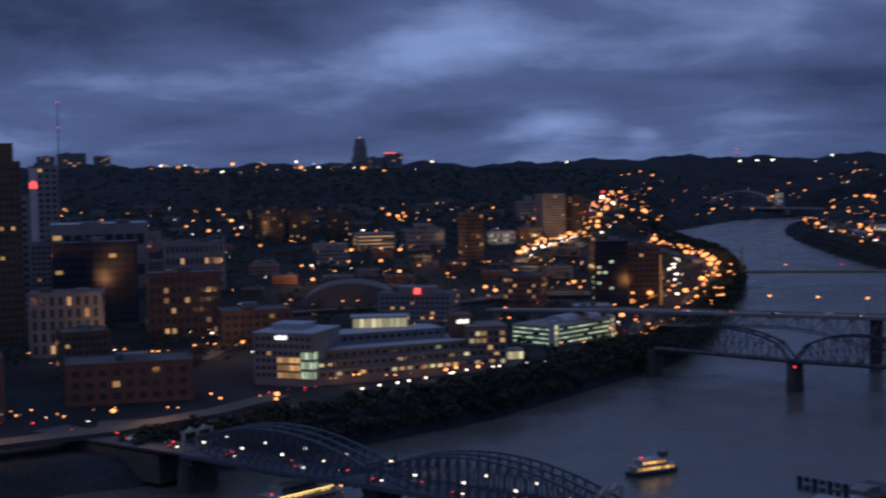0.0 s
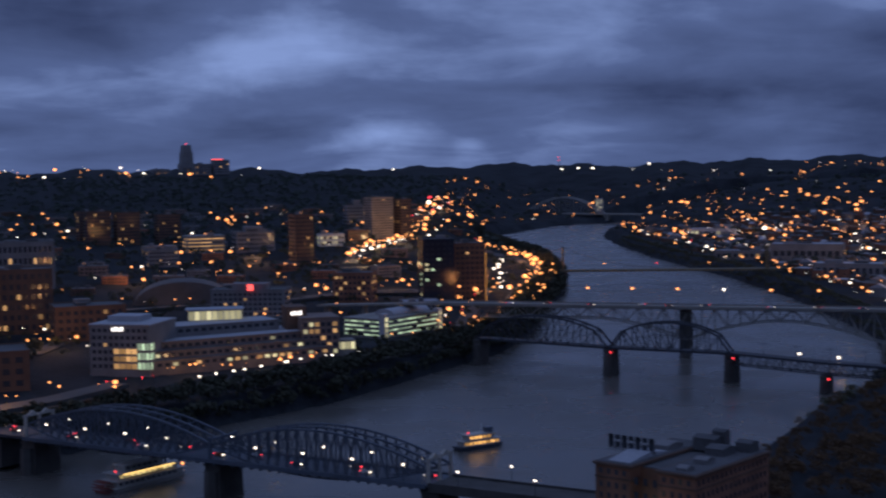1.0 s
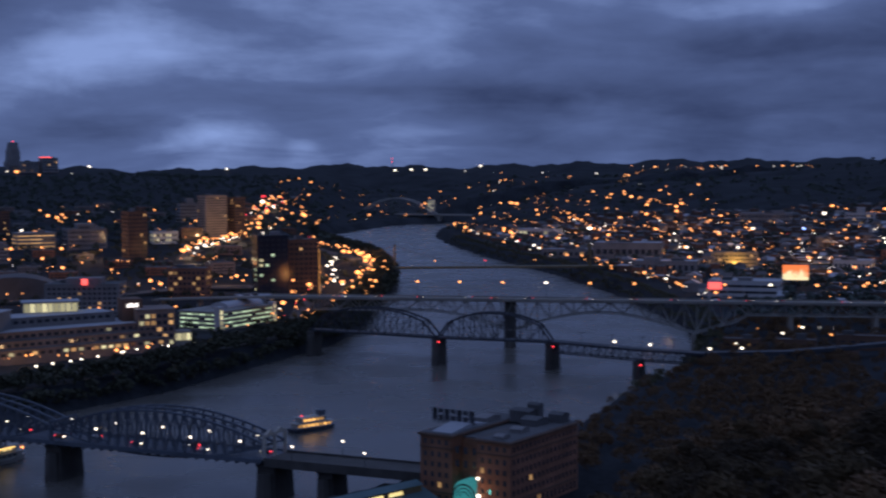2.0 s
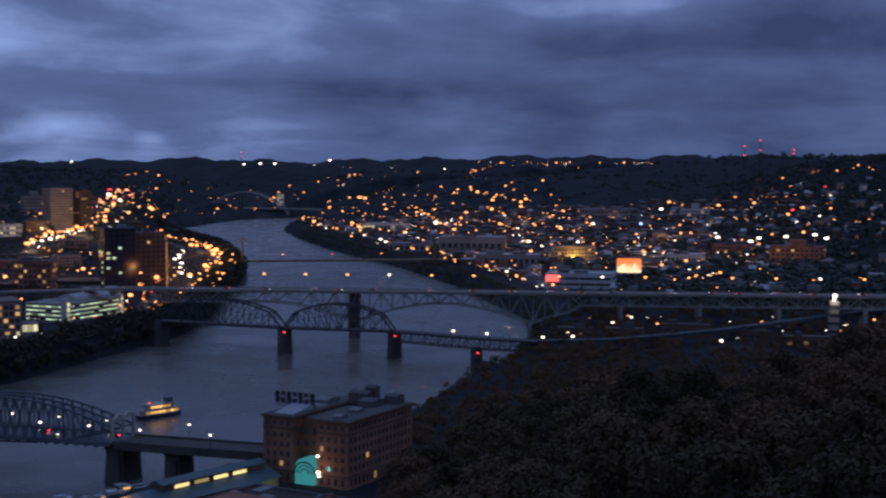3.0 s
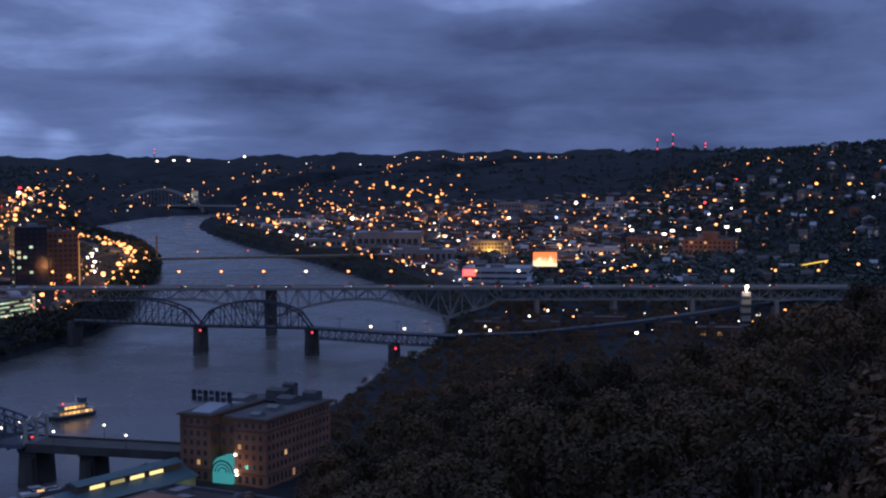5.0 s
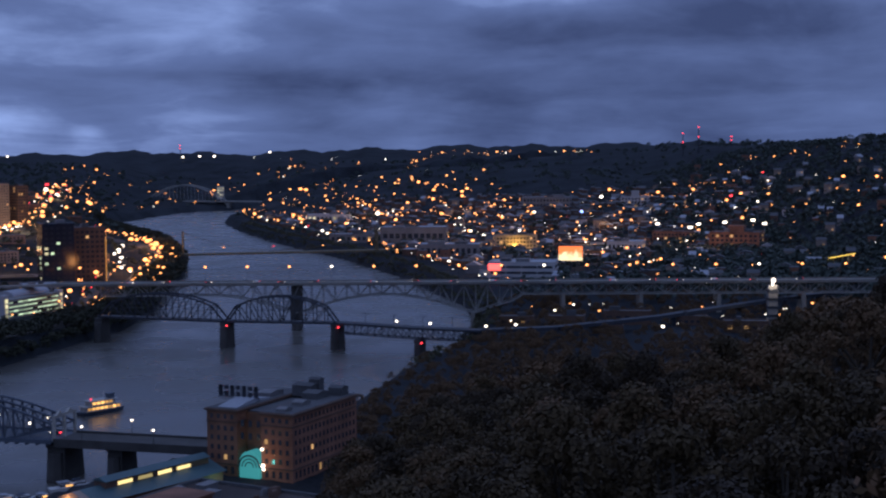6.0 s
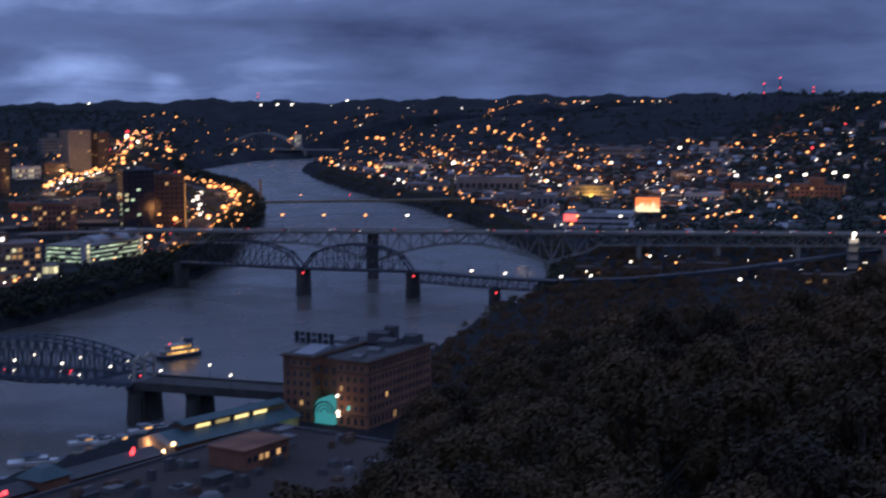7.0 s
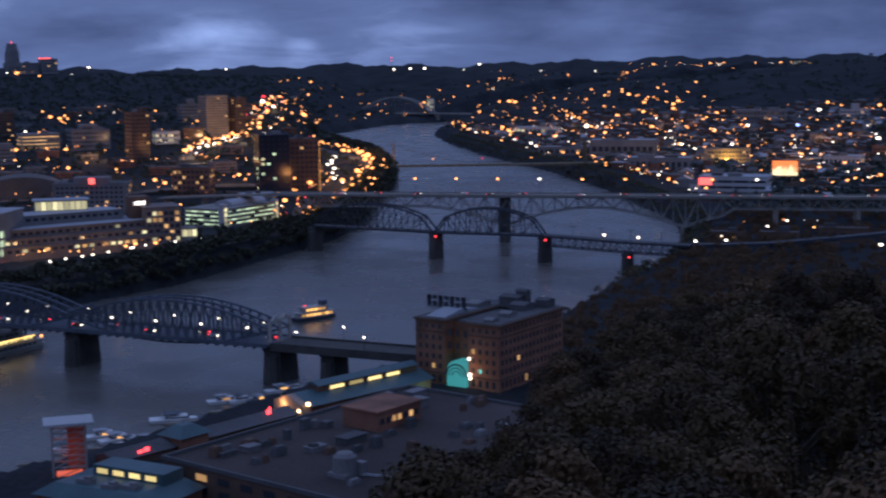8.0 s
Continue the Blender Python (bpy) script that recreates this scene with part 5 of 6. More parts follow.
def far_rows():
    """House rows too many to tell apart, joined into walls and roofs."""
    r = random.Random(21)
    pts = []
    for row in range(30):
        for k in range(78):
            p = Vector((60, 1235)) + along * (k * 20 + 7) + cross * (row * 28 - 60)
            x, y = p.x + r.uniform(-4, 4), p.y + r.uniform(-4, 4)
            if r.random() < 0.45 or not (1270 < math.hypot(x, y) < 2850 and -8.5 < math.degrees(math.atan2(x, y)) < 13):
                continue
            pts.append((x, y))
    X, Y = np.array([p[0] for p in pts]), np.array([p[1] for p in pts])
    walls, roofs, pale = Geo(), Geo(), Geo()
    for (x, y), d, z in zip(pts, river_distance(X, Y), ground_z(X, Y)):
        if d < 50 or min(math.hypot(x - p, y - q) for p, q in KEEP) < 46:
            continue
        w, dp, h, t = r.uniform(7, 15), r.uniform(9, 20), r.uniform(4, 8.5), -0.28 + (0 if r.random() < 0.6 else math.pi / 2)
        walls.box(x, y, z - 2, w, dp, h + 2, t)
        if r.random() < 0.6:
            roofs.gable(x, y, z + h, w + 0.6, dp + 0.6, r.uniform(2, 3.4), t)
        else:
            (pale if r.random() < 0.35 else roofs).box(x, y, z + h, w + 0.4, dp + 0.4, 0.5, t)
    rows = solid("house_rows", walls, BRICK_DARK, "dense rows of dark low brick houses at dusk", "houses", "stuff")
    tagged(part("roofs", roofs, ROOF, rows), kind="stuff")
    tagged(part("pale_roofs", pale, ROOF_PALE, rows, "pale flat roofs"), kind="stuff")


KEEP = [(o.location.x, o.location.y) for o in scene.objects if o.parent is None and o.location.y > 1250 and o.get("category") in ("building", "shed", "billboard", "canopy", "shop", "mast")]
far_rows()


# ---- roads ----
def road(name, pts, width, label, lift=0.9, z=None):
    g = Geo()
    fine = []
    for a, b in zip(pts[:-1], pts[1:]):
        n = max(1, int(math.hypot(b[0] - a[0], b[1] - a[1]) / 20))
        fine += [(a[0] + (b[0] - a[0]) * i / n, a[1] + (b[1] - a[1]) * i / n) for i in range(n)]
    fine.append(pts[-1])
    vs, fs = [], []
    for i, (x, y) in enumerate(fine):
        p, q = fine[max(i - 1, 0)], fine[min(i + 1, len(fine) - 1)]
        dx, dy = q[0] - p[0], q[1] - p[1]
        ln = math.hypot(dx, dy)
        nx, ny = -dy / ln * width / 2, dx / ln * width / 2
        h = max(gz(x, y), gz(x + nx, y + ny), gz(x - nx, y - ny), 8) + lift if z is None else z
        vs += [(x + nx, y + ny, h), (x - nx, y - ny, h), (x + nx, y + ny, h - 2.5), (x - nx, y - ny, h - 2.5)]
    for i in range(len(fine) - 1):
        a, b = 4 * i, 4 * i + 4
        fs += [(a, a + 1, b + 1, b), (a + 2, a, b, b + 2), (a + 1, a + 3, b + 3, b + 1)]
    g.add(vs, fs)
    return solid(name, g, ASPHALT, label, "road", "structure")


PARKWAY = [(-468, 712), (-425, 740), (-385, 790), (-352, 850), (-326, 915), (-300, 975), (-274, 1043), (-266, 1152), (-275, 1290), (-296, 1400), (-318, 1600), (-350, 1800), (-430, 1996), (-489, 2093), (-560, 2300)]
PARKWAY_IN = [(-285, 1097), (-296, 1186), (-325, 1340), (-345, 1462), (-395, 1640), (-440, 1799), (-520, 1960)]
BOULEVARD = [(-570, 1700), (-593, 1790), (-598, 1915), (-590, 1990), (-618, 2103), (-668, 2359), (-712, 2620), (-758, 2900), (-812, 3230)]
MIDROAD = [(-600, 1640), (-573, 1646), (-529, 1667), (-478, 1665)]
LOWROAD = [(-504, 1361), (-473, 1410), (-418, 1453), (-360, 1420)]
RAMP = [(-660, 1170), (-618, 1204), (-589, 1237), (-548, 1265), (-500, 1320), (-458, 1386), (-400, 1420)]
STREET = [(-620, 880), (-549, 945), (-565, 1007), (-600, 1080)]
road("parkway", PARKWAY, 24, "riverside parkway under sodium lamps")
road("hill_street", MIDROAD, 12, "street crossing below the college hill")
road("lower_street", LOWROAD, 12, "street past the brick towers")
road("parkway_slip", PARKWAY_IN, 14, "parkway slip road under sodium lamps")
road("boulevard", BOULEVARD, 18, "boulevard climbing the hillside, full of lights")
road("ramp_road", RAMP, 12, "elevated ramp road behind the offices", 3.0)
road("bridge_approach", [(-540, 585), (-470, 628), (-432, 680), (-410, 735), (-402, 790)], 16, "raised approach road curving off the truss bridge", z=19.5)
road("side_street", STREET, 14, "downtown street lit orange")


# ---- lights of the town ----
def lamps(name, label, points, material, tall=8.0, grow=0.0008):
    """Street lamps too many to tell apart, joined: thin poles with glowing globes, oversized for bloom."""
    g, poles = Geo(), Geo()
    X, Y = np.array([p[0] for p in points]), np.array([p[1] for p in points])
    Z = np.maximum(ground_z(X, Y), 8)
    for x, y, z in zip(X, Y, Z):
        # radius grows with distance: lens bloom is built into the globe
        r = math.hypot(x, y) * grow * rnd.choice((0.3, 0.36, 0.42, 0.5, 0.6, 0.7, 0.85, 1.0, 1.5))
        h = tall * rnd.uniform(0.8, 1.3)
        poles.tube(x, y, z, z + h, 0.12, 0.1, 3)
        g.ball(x, y, z + h, r, 0.75)
    ob = solid(name, g, material, label, "street lamps", "stuff")
    part("poles", poles, STEEL_DARK, ob, "thin dark lamp poles")
    return ob


def along_line(pts, n, jitter):
    seg = [math.hypot(b[0] - a[0], b[1] - a[1]) for a, b in zip(pts[:-1], pts[1:])]
    out = []
    for i in range(n):
        d = (i + rnd.random()) / n * sum(seg)
        for (a, b), s in zip(zip(pts[:-1], pts[1:]), seg):
            if d <= s:
                out.append((a[0] + (b[0] - a[0]) * d / s + rnd.uniform(-jitter, jitter), a[1] + (b[1] - a[1]) * d / s + rnd.uniform(-jitter, jitter)))
                break
            d -= s
    return out


def scatter(n, a0, a1, r0, r1, far=1.0):
    out = []
    while len(out) < n:
        a, r = math.radians(rnd.uniform(a0, a1)), r0 + (r1 - r0) * rnd.random() ** far
        out.append((r * math.sin(a), r * math.cos(a)))
    X, Y = np.array([p[0] for p in out]), np.array([p[1] for p in out])
    return [p for p, d in zip(out, river_distance(X, Y)) if d > 18]


street_pts = []
for row in range(0, 26, 2):
    for k in range(52):
        p = Vector((75, 1230)) + along * (k * 31) + cross * (row * 34 - 57)
        if rnd.random() < 0.46:
            continue
        r, a = p.length, math.degrees(math.atan2(p.x, p.y))
        if 1280 < r < 2800 and -9 < a < 20:
            street_pts.append((p.x + rnd.uniform(-4, 4), p.y + rnd.uniform(-4, 4)))
X, Y = np.array([p[0] for p in street_pts]), np.array([p[1] for p in street_pts])
street_pts = [p for p, d in zip(street_pts, river_distance(X, Y)) if d > 30]
cut = int(len(street_pts) * 0.8)
rnd.shuffle(street_pts)
lamps("south_street_lamps", "orange sodium street lamps of the south side", street_pts[:cut] + scatter(230, -6, 12, 1300, 2700) + scatter(85, -8, 3, 2400, 3300) + along_line([(-157, 2852), (-75, 2430)], 16, 3) + along_line([(-8, 2555), (38, 2333)], 12, 3) + along_line([(-20, 3100), (60, 2900)], 9, 6), LAMP_ORANGE)
lamps("south_white_lamps", "white street lamps of the south side", street_pts[cut:] + scatter(150, -7, 14, 1250, 2600) + along_line([(-240, 2660), (-145, 2507)], 7, 8), LAMP_WHITE, 8, 0.00066)
lamps("hillside_lamps", "orange lamps among houses on the wooded slope", scatter(36, 10, 19.5, 1900, 2800) + along_line([(60, 4300), (-60, 3900), (-40, 3500)], 16, 12) + along_line([(120, 4150), (260, 3950), (430, 3850)], 30, 70) + along_line([(560, 2700), (640, 2600), (760, 2350)], 16, 30) + scatter(16, -6, 0, 3000, 4400), LAMP_ORANGE, 7, 0.0005)
lamps("hillside_white_lamps", "pale lamps among houses on the wooded slope", scatter(22, 8, 19.5, 1800, 2900) + along_line([(120, 4100), (300, 3900), (430, 3850)], 14, 70) + scatter(20, -12, 0, 3100, 4450), LAMP_WHITE, 7, 0.00036)
lamps("valley_lamps", "lamps along the far river valley", scatter(170, -15, -3, 2600, 3900), LAMP_ORANGE, 8, 0.00055)
lamps("parkway_lamps", "sodium lamps along the riverside parkway", along_line(PARKWAY[6:], 64, 9) + along_line(PARKWAY_IN, 40, 14) + along_line([(-483, 2115), (-437, 2036), (-380, 1876), (-338, 1759), (-301, 1601), (-284, 1470), (-271, 1359), (-260, 1254)], 26, 9) + along_line(PARKWAY[:3], 9, 8), LAMP_ORANGE, 10, 0.0012)
lamps("boulevard_lamps", "orange lamps crowding the boulevard", along_line(BOULEVARD[:5], 50, 7) + along_line(BOULEVARD[3:8], 56, 26) + along_line([(-637, 2438), (-670, 2841)], 12, 30) + along_line(MIDROAD, 10, 5) + along_line(LOWROAD, 12, 6), LAMP_ORANGE, 9, 0.00095)
lamps("boulevard_headlights", "white headlights and lamps on the boulevard", along_line(BOULEVARD[1:5], 22, 10) + along_line(BOULEVARD[3:8], 30, 26) + along_line([(-440, 1924), (-364, 1640), (-309, 1422)], 15, 10), LAMP_WHITE, 5, 0.00105)
lamps("boulevard_red_lights", "red lights on the boulevard", along_line(BOULEVARD[4:8], 12, 30) + along_line(PARKWAY_IN[:4], 6, 5), LAMP_RED, 8, 0.0010)
lamps("north_street_lamps", "orange street lamps between downtown blocks", scatter(260, -38, -14, 1050, 2700) + along_line([(-640, 690), (-560, 668), (-470, 712)], 22, 5) + along_line(RAMP, 16, 6) + along_line(STREET, 14, 8) + along_line([(-641, 1295), (-569, 1292)], 6, 4) + scatter(26, -34, -24, 3900, 4500), LAMP_ORANGE, 8, 0.00086)
lamps("north_white_lamps", "white lamps between downtown blocks", scatter(80, -38, -14, 1050, 2700) + along_line([(-600, 685), (-455, 690)], 8, 8) + scatter(14, -34, -22, 3900, 4500), LAMP_WHITE, 8, 0.0006)
lamps("office_forecourt_lamps", "warm lamps before the riverside offices", along_line([(-408, 852), (-330, 935)], 16, 3), LAMP_ORANGE, 6, 0.0009)
lamps("red_traffic_lights", "red tail lights and signals on the streets", along_line([(-420, 800), (-405, 842)], 6, 6) + along_line([(-570, 672), (-480, 700)], 9, 4) + scatter(14, -30, 14, 1300, 2600), LAMP_RED, 5, 0.0008)
for x, y in along_line([(-368, 824), (-350, 863), (-332, 913), (-298, 951)], 12, 1.0):
    lamp_post("", "white promenade lamp on the north bank", x, y, gz(x, y), 7, LAMP_WHITE, 0.8, "promenade lamps")
# metre-wide globes stand for small lamps plus their bloom
for x, y, h, r in ((-788, 4430, 6, 3.4), (-737, 4439, 6, 4.6), (-692, 4446, 6, 4.0), (-520, 4480, 14, 3.6), (-1303, 4307, 6, 3.2), (308, 2564, 18, 3.2), (-99, 2477, 12, 3.6)):
    lamp_post("", "bright white flood lamp on the far slope", x, y, gz(x, y), h, LAMP_WHITE, r, "far flood lamps")
for px, py, w, h in ((95, 1000, 26, 7), (140, 1010, 34, 9), (185, 1000, 22, 6), (215, 960, 30, 7), (120, 960, 20, 5), (60, 1010, 24, 6)):
    building("depot", "low dark depot shed by the rail viaduct", px, py, w, 14, h, -8, BRICK_DARK, ROOF, 1, 5, 0, 0.12, category="shed", units=1)
lamps("yard_lamps", "scattered lamps of the yards below the high bridge", [(53, 964), (107, 1071), (118, 1060), (130, 1075), (164, 936), (155, 945), (205, 990), (238, 1000), (90, 1040), (180, 1060), (215, 1075), (262, 1040)], LAMP_WHITE, 7, 0.0009)
lamps("yard_orange_lamps", "orange lamps of the yards below the high bridge", [(104, 1066), (122, 1030), (200, 1040), (245, 985), (75, 1070), (288, 1060)], LAMP_ORANGE, 7, 0.001)
lamp_post("", "blue lit sign lamp", 237, 2237, gz(237, 2237), 20, LAMP_BLUE, 2.4, "far flood lamps")


# lamp light on streets and walls
def lamp_light(x, y, z, watts, colour=(1.0, 0.44, 0.14), size=2.0):
    ob = new("lamp_light", bpy.data.lights.new("lamp_light", "POINT"))
    ob.data.energy, ob.data.color, ob.data.shadow_soft_size = watts, colour, size
    ob.location = (x, y, z)


for k, (x, y) in enumerate(((-270, 1130), (-274, 1240), (-282, 1340), (-298, 1430), (-310, 1520), (-326, 1640), (-352, 1790), (-395, 1900), (-350, 1500), (-395, 1640), (-430, 1770))):
    lamp_light(x, y, gz(x, y) + 15, (10000, 14000, 18000, 30000, 40000, 40000, 40000, 40000, 30000, 40000, 40000)[k])
for x, y, w in ((-578, 1965, 40000), (-592, 1880, 50000), (-604, 2120, 24000), (-640, 2260, 30000), (-690, 2560, 40000), (-575, 1735, 20000), (-540, 1662, 26000)):
    lamp_light(x, y, gz(x, y) + 12, w, (1.0, 0.62, 0.30))
for x, y, w in ((-552, 965, 4500), (-415, 815, 4500), (-440, 735, 4500), (-590, 1250, 3000)):
    lamp_light(x, y, gz(x, y) + 12, w)
for x, y, w in ((-392, 866, 3000), (-354, 899, 3000)):
    lamp_light(x, y, gz(x, y) + 9, w, (1.0, 0.6, 0.28))
for x, y, w in ((-470, 630, 16000), (-425, 700, 16000), (-560, 690, 16000), (-610, 925, 22000), (-540, 965, 22000), (-650, 1180, 30000), (-720, 1420, 36000), (-560, 1420, 30000), (-690, 1700, 40000), (-440, 1460, 26000)):
    lamp_light(x, y, gz(x, y) + 24, w, (1.0, 0.5, 0.2))
for x, y in ((70, 1460), (170, 1620), (20, 1800), (210, 1830), (310, 1660), (-60, 2100), (110, 2120), (260, 2120), (-130, 2480), (60, 2480)):
    lamp_light(x, y, gz(x, y) + 26, 30000, (1.0, 0.55, 0.26))
lamp_light(-66, 526, 21, 500, (1.0, 0.6, 0.3), 0.6)
lamp_light(102, 1732, 20, 22000, (1.0, 0.6, 0.12))
lamp_light(250, 1023, 40, 6000, (1.0, 0.85, 0.7))
lamp_light(-177, 402, 20, 400, (1.0, 0.18, 0.08), 1.0)
lamp_light(-129, 481, 17, 900, (1.0, 0.5, 0.2), 0.5)
lamp_light(-79, 519, 15, 800, (0.2, 0.8, 0.7), 1.0)


# ---- boats ----
HULL_WHITE = surface("white_boat_paint", (0.58, 0.58, 0.58), 0.4, vary=0.12)
HULL_DARK = surface("dark_boat_hull", (0.04, 0.05, 0.07), 0.4)


def hull(length, beam, depth, bow=0.3):
    pts = [(-length / 2, -beam / 2), (length / 2 - length * bow, -beam / 2), (length / 2 - length * bow * 0.4, -beam * 0.3), (length / 2, 0), (length / 2 - length * bow * 0.4, beam * 0.3), (length / 2 - length * bow, beam / 2), (-length / 2, beam / 2)]
    n = len(pts)
    vs = [(x * 0.94, y * 0.8, -0.6) for x, y in pts] + [(x, y, depth) for x, y in pts]
    return Geo().add(vs, [tuple(range(n - 1, -1, -1)), tuple(range(n, 2 * n))] + [(i, (i + 1) % n, n + (i + 1) % n, n + i) for i in range(n)])


HULL_IVORY = surface("ivory_riverboat_paint", (0.30, 0.29, 0.27), 0.5, vary=0.15)
PANE_ORANGE = lit_pane("orange_cabin_window", (1.0, 0.50, 0.14), 1.1)


def riverboat():
    b = thing("riverboat", "white three-deck sternwheel riverboat with a glowing deck", "boat", -307, 638, 0, math.atan2(42, 17))
    part("hull", hull(46, 12, 2.0), HULL_IVORY, b)
    for i, (l, w, z) in enumerate(((38, 11, 2.0), (34, 10, 5.0), (22, 7, 8.0))):
        d = part("deck_house", Geo().box(-2 - i, 0, z, l, w - 2, 2.6).box(-2 - i, 0, z + 2.6, l + 3, w, 0.35), HULL_IVORY, b)
        for j in range(int(l / 3.2)):
            pane(d, -2 - i - l / 2 + 2 + j * 3.1, -(w - 2) / 2 - 0.05, z + 1.4, 2.2, 1.2, 0, PANE_YELLOW if i == 1 else PANE_DARK)
        rail = Geo()
        for q in (-1, 1):
            rail.beam((-2 - i - l / 2, q * w / 2, z + 1.0), (-2 - i + l / 2, q * w / 2, z + 1.0), 0.1)
            for j in range(int(l / 2)):
                x = -2 - i - l / 2 + j * 2
                rail.beam((x, q * w / 2, z), (x, q * w / 2, z + 2.6), 0.12)
        part("railing", rail, HULL_IVORY, d)
    part("light_strip", Geo().box(-3, -4.9, 7.2, 30, 0.25, 0.45), glow("deck_light_strip", (1.0, 0.62, 0.18), 2.4), b, "glowing deck light strip")
    part("pilot_house", Geo().box(6, 0, 10.9, 5, 5, 2.8).box(6, 0, 13.7, 6, 6, 0.4), HULL_IVORY, b)
    for q in (-2, 2):
        part("funnel", Geo().tube(9, q, 8, 17, 0.55, 0.5, 10).tube(9, q, 16.6, 17.4, 0.8, 0.9, 10), HULL_DARK, b, "dark twin funnel")
    g = Geo()
    for i in range(12):
        a = i * math.pi / 6
        g.box(-25.5 + 2.6 * math.cos(a), 0, 2.6 + 2.6 * math.sin(a) - 0.1, 0.4, 8, 0.5)
    g.beam((-25.5, -4.2, 2.6), (-25.5, 4.2, 2.6), 0.5)
    part("paddle_wheel", g, surface("red_paddle", (0.13, 0.035, 0.03), 0.6), b, "red stern paddle wheel")
    part("stern_light", Geo().ball(-22, -4.5, 9.5, 0.5), LAMP_RED, b)
    part("bow_light", Geo().ball(21, 0, 5.0, 0.7), LAMP_ORANGE, b)


def cruise_boat():
    b = thing("cruise_boat", "small white cruise boat with warm lit cabins", "boat", -178, 742, 0, math.atan2(20, 18))
    part("hull", hull(28, 8, 2.0), HULL_DARK, b, "dark hull")
    for i, (l, z) in enumerate(((21, 2.0), (15, 4.8))):
        d = part("deck_house", Geo().box(-1, 0, z, l, 6, 2.4).box(-1, 0, z + 2.4, l + 2, 7, 0.3), HULL_IVORY, b)
        for q in (-1, 1):
            for j in range(int(l / 2.6)):
                pane(d, -1 - l / 2 + 1.6 + j * 2.6, q * 3.05, z + 1.3, 2.0, 1.3, 0, PANE_ORANGE)
    part("pilot_house", Geo().box(5, 0, 7.5, 3.5, 3.4, 2.2).box(5, 0, 9.7, 4.2, 4.0, 0.3), STEEL_BLUE, b)
    part("mast", Geo().tube(1, 0, 7.5, 12, 0.15, 0.1, 6), HULL_WHITE, b)
    part("mast_light", Geo().ball(-7, 0, 8.2, 0.5), LAMP_RED, b)


riverboat()
cruise_boat()


def motor_boat(length, label, seed):
    r = random.Random(seed)
    b = thing("motor_boat", label, "boat", 0, -1200, 0, 0, "marina boats")
    part("hull", hull(length, length * 0.32, 1.3, 0.45), HULL_WHITE if seed % 3 else HULL_DARK, b)
    part("cabin", Geo().box(length * 0.02, 0, 1.3, length * 0.42, length * 0.24, 1.3, 0, 0.85), HULL_WHITE, b)
    part("windscreen", Geo().box(length * 0.02, 0, 1.7, length * 0.44, length * 0.25, 0.5, 0, 0.95), PANE_DARK, b)
    part("canopy", Geo().box(-length * 0.1, 0, 3.3, length * 0.34, length * 0.27, 0.15).beam((-length * .2, 1, 1.3), (-length * .2, 1, 3.3), 0.1).beam((-length * .2, -1, 1.3), (-length * .2, -1, 3.3), 0.1), ROOF_PALE if seed % 2 else STEEL_BLUE, b)
    part("mast", Geo().tube(-length * 0.2, 0, 1.3, 5.2, 0.07, 0.05, 5), HULL_DARK, b)
    if seed % 2:
        part("cabin_light", Geo().box(length * 0.02, -length * 0.125, 1.6, length * 0.2, 0.2, 0.6), PANE_ORANGE, b, "warm cabin light")
    return b


kinds_b = [motor_boat(15, "white motor cruiser moored at the quay", 1), motor_boat(11, "small white motor boat moored at the quay", 2), motor_boat(21, "large white motor yacht moored at the quay", 4), motor_boat(11, "dark-hulled motor boat moored at the quay", 3)]
berths = [(-181, 517, 2), (-200, 490, 0), (-193, 486, 0), (-187, 482, 1), (-181, 484, 3), (-171, 549, 0), (-164, 550, 1), (-157, 551, 3), (-148, 574, 1), (-152, 570, 0), (-168, 513, 1), (-161, 520, 3), (-206, 470, 1), (-154, 537, 1)]
used = set()
for i, (x, y, k) in enumerate(berths):
    m = Matrix.Translation((x, y, 0)) @ Matrix.Rotation(radians(20 + 13 * (i % 4)), 4, "Z")
    if k in used:
        copy_thing(kinds_b[k], m)
    else:
        kinds_b[k].matrix_basis = m
        used.add(k)
dk = Geo()
for i in range(6):
    p = Vector((-205 + i * 11, 455 + i * 20))
    dk.box(p.x, p.y, 0.1, 24, 2.2, 0.6, radians(20))
solid("floating_dock", dk, surface("dock_planks", (0.20, 0.17, 0.14), 0.9), "floating timber jetties of the marina", "dock", "structure")


# ---- cars ----
def car_kind(paint, label):
    c = thing("car", label, "car", 0, -1300, 0, 0, "cars on the bridges")
    part("body", Geo().box(0, 0, 0.35, 4.5, 1.8, 0.75, 0, 0.95).box(-0.2, 0, 1.1, 2.5, 1.6, 0.6, 0, 0.75), paint, c)
    for x in (-1.4, 1.4):
        for y in (-0.85, 0.85):
            w = part("wheel", Geo().box(x, y, 0, 0.66, 0.25, 0.66, 0, 0.9), HULL_DARK, c)
    part("tail_light", Geo().box(-2.3, 0.0, 0.75, 0.35, 1.7, 0.42), LAMP_RED, c, "glowing red tail lights")
    part("headlight", Geo().box(2.25, 0.0, 0.6, 0.3, 1.6, 0.35), LAMP_WHITE, c, "glowing headlights")
    return c


